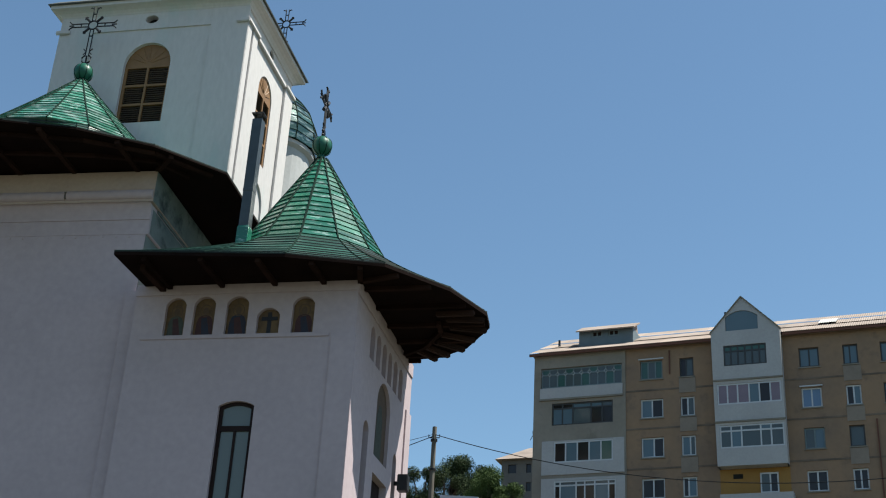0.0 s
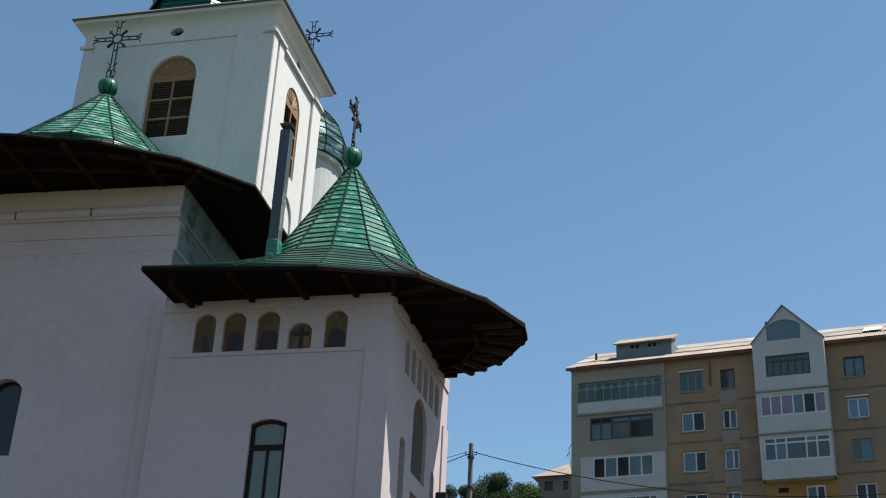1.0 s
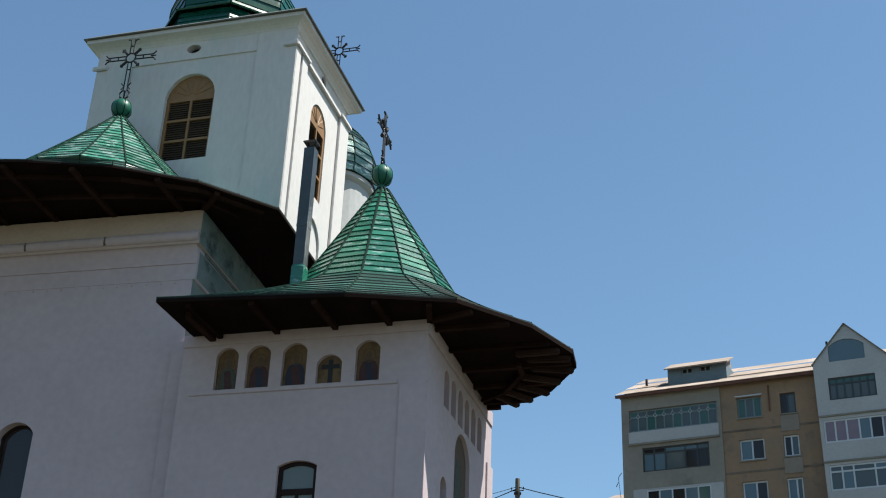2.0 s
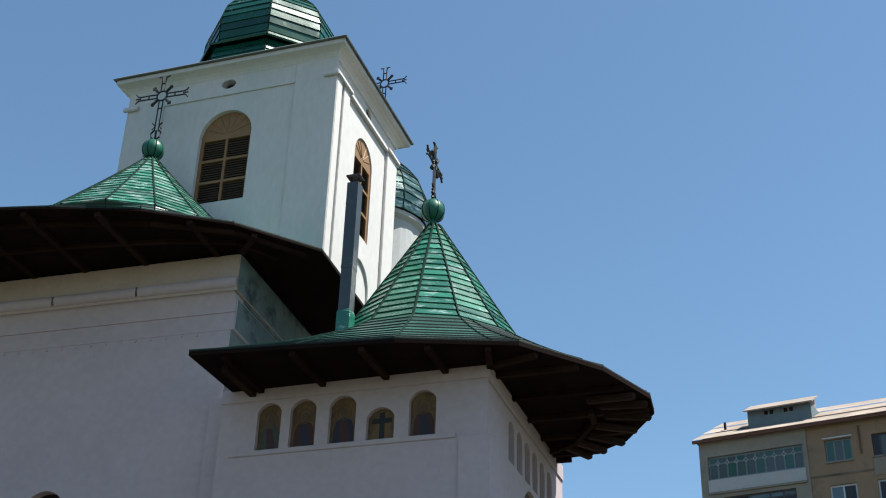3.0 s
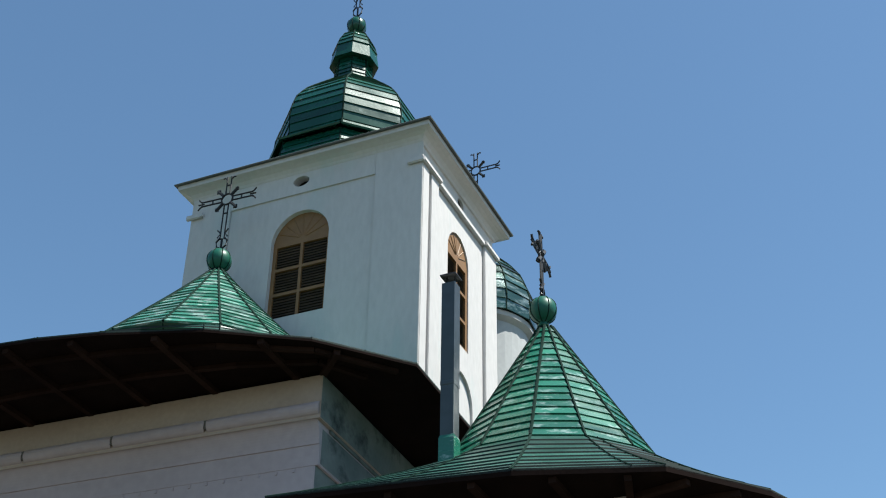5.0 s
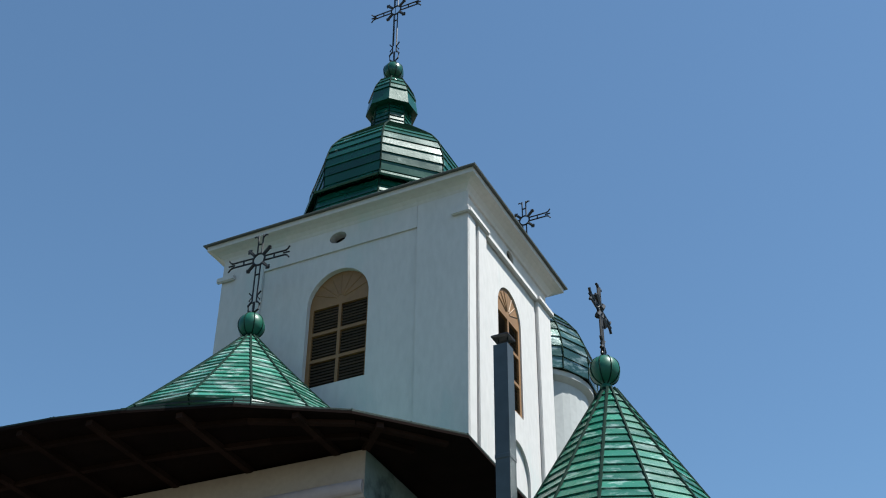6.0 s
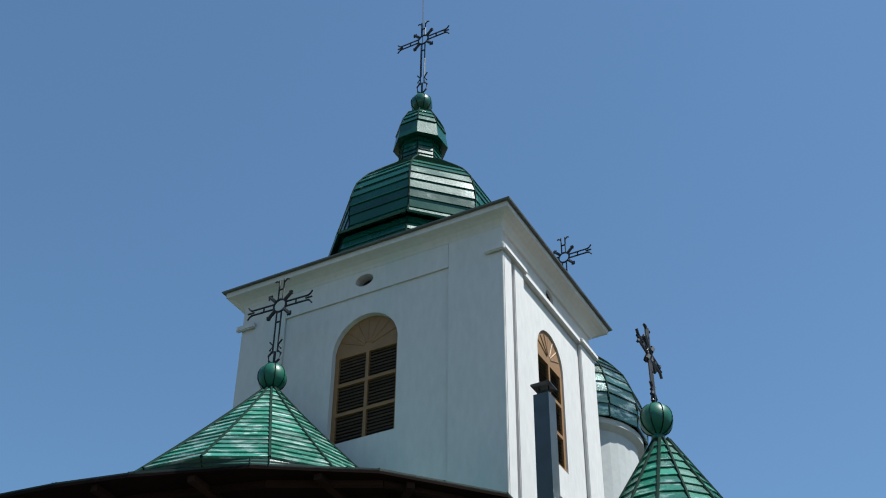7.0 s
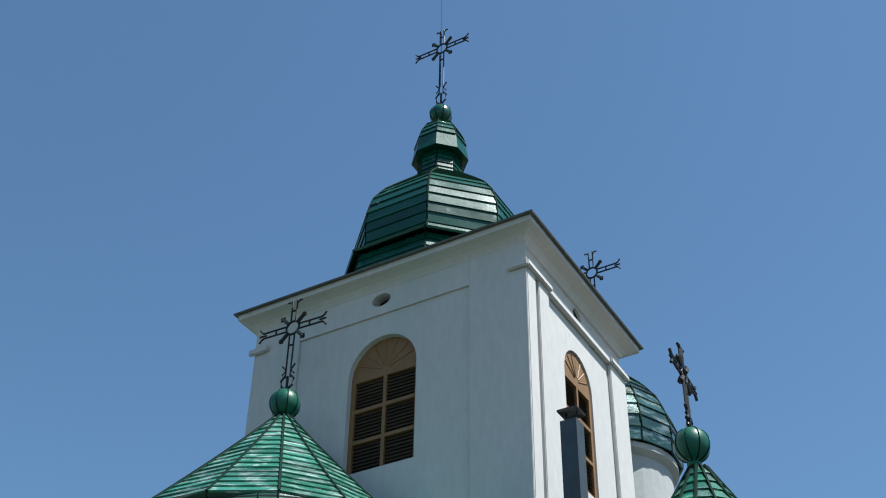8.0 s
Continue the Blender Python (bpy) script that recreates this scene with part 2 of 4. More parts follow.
def box(x0, x1, y0, y1, z0, z1, bevel=0.0):
    bm = bmesh.new()
    add_box(bm, x0, x1, y0, y1, z0, z1)
    if bevel:
        bmesh.ops.recalc_face_normals(bm, faces=bm.faces)
        bmesh.ops.bevel(bm, geom=bm.edges[:], offset=bevel, segments=2, affect="EDGES")
    return bm


def arch(x0, x1, z0, z1, rise=None, n=14):
    """Outline of an opening with an arched head; z1 is the crown, rise the height of the arch."""
    w = (x1 - x0) / 2
    rise = w if rise is None else rise
    r = (w * w + rise * rise) / (2 * rise)
    a = math.asin(min(1, w / r)) if rise <= w else math.pi / 2
    pts = [(x0, z0), (x1, z0)]
    for i in range(n + 1):
        b = a - 2 * a * i / n
        pts.append(((x0 + x1) / 2 + r * math.sin(b), z1 - r + r * math.cos(b)))
    return pts


def plate(outline, holes, y0, y1, swap=False):
    """A slab between y0 and y1 with openings through it; outline in (x, z). swap: lies in the y-z plane instead."""
    from mathutils.geometry import tessellate_polygon
    bm = bmesh.new()
    loops = [outline] + list(holes)
    flat = [p for lp in loops for p in lp]
    mk = (lambda p, d: (d, p[0], p[1])) if swap else (lambda p, d: (p[0], d, p[1]))
    f = [bm.verts.new(mk(p, y0)) for p in flat]
    b = [bm.verts.new(mk(p, y1)) for p in flat]
    for t in tessellate_polygon([[Vector((p[0], p[1], 0)) for p in lp] for lp in loops]):
        bm.faces.new([f[i] for i in t])
        bm.faces.new([b[i] for i in reversed(t)])
    k = 0
    for lp in loops:
        for i in range(len(lp)):
            j = (i + 1) % len(lp)
            bm.faces.new((f[k + i], f[k + j], b[k + j], b[k + i]))
        k += len(lp)
    return bm


def rect(x0, x1, z0, z1):
    return [(x0, z0), (x1, z0), (x1, z1), (x0, z1)]


def prism(poly, z0, z1):
    bm = bmesh.new()
    a = [bm.verts.new((x, y, z0)) for x, y in poly]
    b = [bm.verts.new((x, y, z1)) for x, y in poly]
    bm.faces.new(a)
    bm.faces.new(b)
    for i in range(len(poly)):
        j = (i + 1) % len(poly)
        bm.faces.new((a[i], a[j], b[j], b[i]))
    return bm


def beam(bm, p, q, w, h):
    p, q = Vector(p), Vector(q)
    d = q - p
    m = Matrix.Translation(p) @ d.to_track_quat("Y", "Z").to_matrix().to_4x4()
    add_box(bm, -w / 2, w / 2, 0, d.length, -h / 2, h / 2, m)


def tube(bm, pts, r, n=6):
    rings = []
    pts = [Vector(p) for p in pts]
    for i, p in enumerate(pts):
        d = (pts[min(i + 1, len(pts) - 1)] - pts[max(i - 1, 0)]).normalized()
        q = d.to_track_quat("Z", "Y")
        rings.append([bm.verts.new(p + q @ Vector((r * math.cos(2 * math.pi * k / n), r * math.sin(2 * math.pi * k / n), 0))) for k in range(n)])
    for a, b in zip(rings, rings[1:]):
        for k in range(n):
            bm.faces.new((a[k], a[(k + 1) % n], b[(k + 1) % n], b[k]))
    bm.faces.new(rings[0])
    bm.faces.new(rings[-1])


def lathe(profile, n=32, turn=0.0):
    """Solid of revolution (or n-sided) from (radius, height) pairs."""
    bm = bmesh.new()
    rings = [[bm.verts.new((r * math.cos(turn + 2 * math.pi * k / n), r * math.sin(turn + 2 * math.pi * k / n), z)) for k in range(n)] for r, z in profile]
    for a, b in zip(rings, rings[1:]):
        for k in range(n):
            bm.faces.new((a[k], a[(k + 1) % n], b[(k + 1) % n], b[k]))
    bm.faces.new(rings[0])
    bm.faces.new(rings[-1])
    return bm


def sheet_row(half, r0, z0, r1, z1, lip=0.032):
    """One tin sheet of a faceted roof: between the angles -half and half, from (r0, z0) up to (r1, z1), its lower edge standing proud."""
    bm = bmesh.new()
    n = Vector((z1 - z0, 0, r0 - r1)).normalized()
    if n.x < 0 and n.z < 0:
        n = -n
    g = 0.016
    v = []
    for off in (0.0, 1.0):
        for r, z, e in ((r0, z0, lip), (r1, z1, 0.004)):
            for s in (-1, 1):
                o = n * (e if off else -0.02)
                y = s * max(r * math.tan(half) - g, 0.003)
                v.append(bm.verts.new((r + o.x, y, z + o.z)))
    for q in ((4, 5, 7, 6), (0, 2, 3, 1), (0, 1, 5, 4), (2, 6, 7, 3), (0, 4, 6, 2), (1, 3, 7, 5)):
        bm.faces.new([v[i] for i in q])
    return bm


def sheeted(parent, profile, sides, turn, mat, rows_at, seam_w=0.05, names=("tin_sheet", "standing_seam"), jitter=0.0):
    """Covers an n-sided roof of the given inner-radius profile (bottom first) with single sheets and standing seams."""
    half = math.pi / sides
    length = [0.0]
    for (ra, za), (rb, zb) in zip(profile, profile[1:]):
        length.append(length[-1] + math.hypot(rb - ra, zb - za))

    def at(s):
        for i in range(len(profile) - 1):
            if s <= length[i + 1] + 1e-9:
                t = (s - length[i]) / (length[i + 1] - length[i])
                return profile[i][0] + t * (profile[i + 1][0] - profile[i][0]), profile[i][1] + t * (profile[i + 1][1] - profile[i][1])
        return profile[-1]
    marks = [i * length[-1] / rows_at for i in range(rows_at + 1)]
    for a, b in zip(marks, marks[1:]):
        me = mesh_from(names[0], sheet_row(half, *at(a), *at(b)), mat)
        for k in range(sides):
            part(names[0], me, mat, parent, at=pose(0, 0, 0, 0, 0, math.degrees(turn + 2 * math.pi * k / sides)))
    bm = bmesh.new()
    pts = [at(s) for s in [length[-1] * i / 14 for i in range(15)]]
    k = 1 / math.cos(half)
    tube(bm, [(r * k + 0.012, 0, z + 0.012) for r, z in pts], seam_w / 2, 6)
    me = mesh_from(names[1], bm, SEAM)
    for i in range(sides):
        part(names[1], me, SEAM, parent, at=pose(0, 0, 0, 0, 0, math.degrees(turn + half + 2 * math.pi * i / sides)))


def ray_poly(c, a, poly):
    """Distance from c along the angle a to the outline."""
    d = Vector((math.cos(a), math.sin(a)))
    best = 1e9
    for i in range(len(poly)):
        p, q = Vector(poly[i]), Vector(poly[(i + 1) % len(poly)])
        e = q - p
        den = d.x * e.y - d.y * e.x
        if abs(den) < 1e-9:
            continue
        w = p - Vector(c)
        s = (w.x * e.y - w.y * e.x) / den
        u = (w.x * d.y - w.y * d.x) / den
        if s > 0 and -1e-6 <= u <= 1 + 1e-6:
            best = min(best, s)
    return best


def skirt(parent, c, poly, z_eave, r_top, z_top, sides, turn, rows, mat):
    """Shallow roof skirt from the eave outline up to the foot of a spire, laid in stepped tin courses."""
    angs = sorted({round(turn + 2 * math.pi * k / sides + math.pi / sides, 5) % (2 * math.pi) for k in range(sides)}
                  | {math.atan2(y - c[1], x - c[0]) % (2 * math.pi) for x, y in poly})
    half = math.pi / sides
    ends = []
    for w in angs:
        rel = ((w - turn + half) % (2 * half)) - half
        ends.append((w, ray_poly(c, w, poly), r_top / math.cos(rel)))
    top = None
    for k in range(rows):
        bm = bmesh.new()
        rings = []
        for lift, t in ((-0.01, k / rows), (0.032, k / rows), (0.0, (k + 1) / rows)):
            ring = []
            for w, far, near in ends:
                r = far + (near - far) * t
                ring.append(bm.verts.new((c[0] + r * math.cos(w), c[1] + r * math.sin(w), z_eave + (z_top - z_eave) * t * (0.82 + 0.18 * t) + lift)))
            rings.append(ring)
        for p, q in zip(rings, rings[1:]):
            for i in range(len(ends)):
                j = (i + 1) % len(ends)
                bm.faces.new((p[i], p[j], q[j], q[i]))
        o = part("tin_course", bm, mat, parent if top is None else top, "green tin roof skirt in narrow courses" if top is None else "")
        # Riser faces take the painted shadow-line colour.
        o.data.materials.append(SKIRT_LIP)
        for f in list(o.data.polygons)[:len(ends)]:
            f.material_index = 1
        top = top or o
    bm = bmesh.new()
    for w, far, near in ends:
        tube(bm, [(c[0] + r * math.cos(w), c[1] + r * math.sin(w), z_eave + (z_top - z_eave) * t * (0.82 + 0.18 * t) + 0.03)
                  for t, r in [(q / 6, far + (near - far) * q / 6) for q in range(7)]], 0.015, 5)
    tagged(part("hip_seam", bm, SEAM, top), kind="stuff")


def resample(poly, step):
    out = []
    for i in range(len(poly)):
        p, q = Vector(poly[i]), Vector(poly[(i + 1) % len(poly)])
        n = max(1, round((q - p).length / step))
        out += [p.lerp(q, (k + 0.5) / n) for k in range(n)]
    return out


def wrought_cross(parent, height, arm, mat=IRON, at=None, label="openwork black iron cross", bar=0.88):
    """Openwork iron cross: ring, twin bars, forked ends, short diagonal rays and a scrolled foot. Stands in the x-z plane, its foot at 0."""
    bm = bmesh.new()
    zc, r, g, w = height - arm * 0.82, arm * 0.19, arm * 0.072, arm * 0.028 * bar
    tube(bm, [(r * math.cos(a), 0, zc + r * math.sin(a)) for a in [2 * math.pi * i / 20 for i in range(21)]], w * 1.2)
    for s in (-1, 1):
        for o in (-g, g):
            tube(bm, [(s * r * 0.95, 0, zc + o), (s * arm * 0.9, 0, zc + o)], w)
            tube(bm, [(s * arm * 0.85, 0, zc + o), (s * arm * 0.93, 0, zc + o * 1.4), (s * arm, 0, zc + o * 2.6)], w)
            tube(bm, [(o, 0, zc + s * r * 0.95), (o, 0, zc + r + arm * 0.62 if s > 0 else height * 0.14)], w)
        tube(bm, [(s * arm * 0.8, 0, zc), (s * arm, 0, zc)], w)
        tube(bm, [(s * g, 0, zc + arm * 0.72), (s * g * 2.2, 0, height - 0.02), (s * g * 3.0, 0, height - 0.04)], w)
        tube(bm, [(s * arm * 0.5, 0, zc - g), (s * arm * 0.5, 0, zc + g)], w)
        tube(bm, [(-g, 0, zc + s * arm * 0.5), (g, 0, zc + s * arm * 0.5)], w)
        tube(bm, [(s * g, 0, height * 0.16), (s * g * 2.6, 0, height * 0.115), (s * g * 2.2, 0, height * 0.05), (s * g * 0.6, 0, height * 0.02), (s * g * 0.3, 0, -0.02)], w * 1.2)
        tube(bm, [(s * g * 2.6, 0, height * 0.27), (s * g, 0, height * 0.22), (s * g * 2.4, 0, height * 0.17)], w)
        for q in (-1, 1):
            d = Vector((s, 0, q)).normalized()
            e = Vector((d.z, 0, -d.x))
            c0 = Vector((0, 0, zc))
            tube(bm, [c0 + d * r, c0 + d * arm * 0.5], w * 2.0)
            tube(bm, [c0 + d * arm * 0.44 + e * g, c0 + d * arm * 0.5, c0 + d * arm * 0.44 - e * g], w)
    add_box(bm, -w, w, -w, w, -0.1, height * 0.15)
    return part("cross", bm, mat, parent, label, at=at)


def ball(parent, x, y, z, r, mat):
    prof = [(0.1 * r, -1.35 * r), (0.42 * r, -1.3 * r), (0.42 * r, -1.12 * r), (0.3 * r, -1.0 * r)]
    prof += [(max(r * math.sin(a), 0.12 * r), -r * math.cos(a)) for a in [math.pi * i / 12 for i in range(1, 12)]] + [(0.12 * r, r * 1.08), (0.05 * r, r * 1.12)]
    o = part("finial_ball", lathe(prof, 20), mat, parent, "round green tin finial ball", smooth=True, at=pose(x, y, z))
    bm = bmesh.new()
    for k in range(4):
        a = math.pi * k / 4
        tube(bm, [(r * 1.01 * math.sin(t) * math.cos(a), r * 1.01 * math.sin(t) * math.sin(a), -r * 1.01 * math.cos(t)) for t in [2 * math.pi * i / 24 for i in range(25)]], 0.012, 4)
    part("ball_seam", bm, SEAM, o)
    return o


# ---- ground ----
def ground_z(y):
    t = min(max((y - 32) / 20, 0), 1)
    return GROUND + 2.5 * t * t * (3 - 2 * t)


GROUND = -5.8
bm = bmesh.new()
ys = [-600, -60, -20, 0, 15, 30] + [32 + i * 2 for i in range(11)] + [60, 80, 120, 200, 500, 1500]
xs = [-1500, -300, -100, -40, 0, 40, 100, 300, 1500]
grid = [[bm.verts.new((x, y, ground_z(y))) for x in xs] for y in ys]
for a, b in zip(grid, grid[1:]):
    for i in range(len(xs) - 1):
        bm.faces.new((a[i], a[i + 1], b[i + 1], b[i]))
tagged(part("ground", bm, GRASS), "dry grass and bare earth ground rising behind the church", "ground", kind="structure")

# ---- bell tower ----
TX0, TX1, TY0, TY1, TZ = -16.22, -9.73, 21.7, 26.44, 19.5
LIFT = Matrix.Diagonal((1, 1, 1.055, 1))      # heights of the church parts
TB = 13.46
tower = thing("bell_tower", "square white bell tower with louvred arches and green tin dome", "tower", LIFT)
T = 0.35
front_win = arch(-13.76, -12.15, 15.48, 18.35, 0.72)
oculus = [(-13.03 + 0.23 * math.cos(a), 19.2 + 0.15 * math.sin(a)) for a in [2 * math.pi * i / 20 for i in range(20)]]
part("wall", plate(rect(TX0, TX1, TB, TZ), [front_win, oculus], TY0, TY0 + T), PLASTER_TOWER, tower, "white plaster wall in shade with an arched opening")
side_win = arch(23.42, 24.74, 15.3, 18.24, 0.64)
oculus_s = [(24.22 + 0.2 * math.cos(a), 19.24 + 0.16 * math.sin(a)) for a in [2 * math.pi * i / 20 for i in range(20)]]
part("wall", plate(rect(TY0 + T, TY1, TB, TZ), [side_win, oculus_s], TX1 - T, TX1, swap=True), PLASTER_TOWER, tower, "sunlit white plaster wall with an arched opening")
# Black plates paint the unlit depth of the two vents.
part("vent_backing", box(-13.3, -12.7, TY0 + 0.2, TY0 + 0.21, 19.0, 19.5), DARK, tower, "black plate painting the dark inside of a vent hole")
part("vent_backing", box(TX1 - 0.08, TX1 - 0.07, 23.97, 24.47, 19.0, 19.48), DARK, tower, "black plate painting the dark inside of a vent hole")
part("core", box(TX0, TX1 - T - 0.002, TY0 + T + 0.002, TY1, TB, TZ - 0.01), PLASTER_TOWER, tower)
# raised corner strips, top bands and capitals
for x0, x1 in ((TX0 - 0.05, TX0 + 1.15), (TX1 - 1.2, TX1 + 0.09)):
    part("corner_pilaster", box(x0, x1, TY0 - 0.05, TY0 - 0.002, TB, TZ - 0.05, 0.01), PLASTER_TOWER, tower)
part("top_band", plate(rect(TX0 + 1.152, TX1 - 1.202, 18.85, TZ - 0.04), [oculus], TY0 - 0.045, TY0 - 0.002), PLASTER_TOWER, tower)
part("capital", box(TX0 - 0.16, TX0 + 0.34, TY0 - 0.14, TY0 - 0.052, 18.83, 18.97, 0.02), PLASTER_TOWER, tower)
part("capital", box(TX1 - 0.3, TX1 + 0.16, TY0 - 0.14, TY0 - 0.052, 18.83, 18.97, 0.02), PLASTER_TOWER, tower)
for y0, y1, z1 in ((TY0, TY0 + 0.36, 18.86), (TY0 + 0.5, TY0 + 0.95, 18.86), (TY1 - 0.76, TY1 + 0.05, 18.86)):
    part("corner_pilaster", box(TX1 + 0.002, TX1 + 0.09, y0, y1, TB, z1, 0.015), PLASTER_TOWER, tower)
part("capital", box(TX1 + 0.002, TX1 + 0.17, TY0 - 0.1, TY0 + 1.0, 18.86, 18.98, 0.02), PLASTER_TOWER, tower)
part("capital", box(TX1 + 0.002, TX1 + 0.17, TY1 - 0.8, TY1 + 0.12, 18.86, 18.98, 0.02), PLASTER_TOWER, tower)
part("panel_moulding", box(TX1 + 0.002, TX1 + 0.11, TY0 + 1.002, TY1 - 0.802, 18.84, 18.98, 0.02), PLASTER_TOWER, tower)
# blind arch under the side window
outer = arch(23.35, 24.95, 11.0, 14.65, 0.76)
inner = arch(23.45, 24.85, 11.1, 14.55, 0.68)
part("blind_arch", plate(outer, [inner], TX1 + 0.002, TX1 + 0.07, swap=True), PLASTER_TOWER, tower)
# cornice: a flared cavetto ending in a tin drip edge
CZ, OV = 19.78, 0.36
prof = [(0.0, TZ - 0.06), (0.03, TZ + 0.0), (0.1, TZ + 0.07), (0.2, TZ + 0.12), (0.32, TZ + 0.155), (OV - 0.04, TZ + 0.17), (OV - 0.04, CZ)]
bm = bmesh.new()
rings = [[bm.verts.new(p) for p in ((TX0 - o, TY0 - o, z), (TX1 + o, TY0 - o, z), (TX1 + o, TY1 + o, z), (TX0 - o, TY1 + o, z))] for o, z in [(-0.6, TZ - 0.06)] + [(o + 0.052, z) for o, z in prof]]
for a, b in zip(rings, rings[1:]):
    for k in range(4):
        bm.faces.new((a[k], a[(k + 1) % 4], b[(k + 1) % 4], b[k]))
bm.faces.new(rings[-1])
part("cornice", bm, PLASTER_TOWER, tower, "flared white plaster cornice")
bm = bmesh.new()
rings = [[bm.verts.new(p) for p in ((TX0 - o, TY0 - o, z), (TX1 + o, TY0 - o, z), (TX1 + o, TY1 + o, z), (TX0 - o, TY1 + o, z))]
         for o, z in ((OV - 0.05, CZ + 0.004), (OV + 0.09, CZ - 0.008), (OV + 0.1, CZ + 0.022), (0.2, CZ + 0.25), (-0.9, CZ + 0.75))]
for a, b in zip(rings, rings[1:]):
    for k in range(4):
        bm.faces.new((a[k], a[(k + 1) % 4], b[(k + 1) % 4], b[k]))
bm.faces.new(rings[-1])
part("roof_edge", bm, material("weathered_tin_edge", (0.10, 0.10, 0.09), 0.6, second=(0.05, 0.055, 0.05), scale=3), tower, "dull grey tin drip edge")


def louvre_window(parent, a0, a1, zb, zt, rise, depth, swap, sign, inset):
    """Arched belfry window: ochre frame, boarded lunette, two columns of three louvred leaves. depth: wall face; sign: outward."""
    d = lambda o: depth - sign * o
    zs = zt - rise - 0.05
    frame_o = arch(a0, a1, zb, zt, rise)
    mid = (a0 + a1) / 2
    w = 0.075
    cells = []
    hgt = (zs - zb - w) / 3
    for c0, c1 in ((a0 + w * 1.3, mid - w / 2), (mid + w / 2, a1 - w * 1.3)):
        for k in range(3):
            cells.append((c0, c1, zb + w + k * hgt, zb + k * hgt + hgt))
    holes = [rect(*c) for c in cells]
    y0, y1 = sorted((d(inset), d(inset + 0.07)))
    win = part("louvred_window", plate(frame_o, holes, y0, y1, swap), TAN, parent, "ochre painted louvred wooden window")
    # fan boards of the lunette
    cx, cz, R = mid, zs, (a1 - a0) / 2 - 0.09
    for i in range(1, 8):
        a = math.pi * i / 8
        p = [(cx + 0.1 * math.cos(a), cz + 0.06 + 0.1 * math.sin(a)), (cx + R * math.cos(a), cz + 0.06 + R * math.sin(a) * rise / ((a1 - a0) / 2))]
        pts = [(d(inset - 0.004), q[0], q[1]) if swap else (q[0], d(inset - 0.004), q[1]) for q in p]
        bm = bmesh.new()
        tube(bm, pts, 0.012, 4)
        part("fan_ray", bm, TAN, win)
    y0, y1 = sorted((d(inset + 0.13), d(inset + 0.17)))
    # Black sheet behind the slats paints the belfry's inner darkness.
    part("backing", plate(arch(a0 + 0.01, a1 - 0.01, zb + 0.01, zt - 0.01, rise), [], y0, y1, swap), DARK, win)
    n = 8
    c = cells[0]
    bm = bmesh.new()
    L, h = (c[1] - c[0]) - 0.004, (c[3] - c[2]) / n
    if swap:
        add_box(bm, -0.008, 0.008, -L / 2, L / 2, -h * 0.62, h * 0.62, Matrix.Rotation(radians(-38 * sign), 4, "Y"))
    else:
        add_box(bm, -L / 2, L / 2, -0.008, 0.008, -h * 0.62, h * 0.62, Matrix.Rotation(radians(-38), 4, "X"))
    me = mesh_from("slat", bm, SLAT)
    for c in cells:
        for k in range(n):
            z = c[2] + (k + 0.5) * h
            u = (c[0] + c[1]) / 2
            part("slat", me, SLAT, win, at=pose(d(inset + 0.065), u, z) if swap else pose(u, d(inset + 0.065), z))
    return win


louvre_window(tower, -13.76, -12.15, 15.48, 18.35, 0.72, TY0, False, -1, 0.13)
louvre_window(tower, 23.42, 24.74, 15.3, 18.24, 0.64, TX1, True, 1, 0.04)

# octagonal bell dome, lantern, ball and cross
DX, DY = -13.06, 24.0
dome = part("dome", lathe([(2.2, 19.9), (2.2, 20.85), (2.0, 21.2), (1.85, 22.2), (1.3, 23.1), (0.6, 23.85)], 8, math.pi / 8), GREEN_DARK, tower,
            "eight-sided bell-shaped dome of glossy dark green tin", at=pose(DX + 0.05, DY, 0) @ Matrix.Diagonal((0.955, 0.955, 1, 1)))
sheeted(dome, [(2.32, 20.84), (2.03, 20.99), (2.0, 21.1), (2.05, 21.6), (2.02, 22.05), (1.88, 22.5), (1.62, 22.9), (1.28, 23.25), (0.92, 23.6), (0.62, 23.9)], 8, 0.0, GREEN_DARK, 14, 0.05)
sheeted(dome, [(2.3, 20.0), (2.2, 20.5), (2.14, 20.82)], 8, 0.0, GREEN_DARK, 4, 0.04)
lantern = part("lantern", lathe([(0.60, 23.8), (0.60, 24.66), (0.84, 24.64), (0.76, 25.08), (0.68, 25.12), (0.62, 25.4), (0.42, 25.72), (0.14, 25.88)], 8, math.pi / 8),
               GREEN_DARK, tower, "small eight-sided green tin lantern", at=pose(DX, DY, 0) @ Matrix.Diagonal((0.86, 0.86, 1, 1)))
sheeted(lantern, [(0.6, 23.95), (0.57, 24.62)], 8, 0.0, GREEN_DARK, 5, 0.03)
sheeted(lantern, [(0.70, 25.1), (0.62, 25.36), (0.44, 25.68), (0.16, 25.9)], 8, 0.0, GREEN_DARK, 5, 0.03)
ball(tower, DX, DY, 26.2, 0.29, GREEN_DARK)
wrought_cross(tower, 2.7, 0.82, at=pose(DX, DY, 26.55))
bm = bmesh.new()
tube(bm, [(DX - 0.03, DY, 27.2), (DX - 0.02, DY, 29.2), (DX - 0.05, DY, 31.3)], 0.014, 5)
part("lightning_rod", bm, ZINC, tower, "thin grey lightning rod")

# ---- rear tower with round dome ----
RX, RY = -10.75, 27.75
RD = -0.2
rear = thing("rear_tower", "round white church tower with a ribbed green tin dome", "tower", LIFT)
part("drum", lathe([(1.45, 8), (1.45, 17.45), (1.6, 17.55), (1.6, 17.68)], 40), PLASTER_REAR, rear, smooth=False, at=pose(RX, RY, RD))
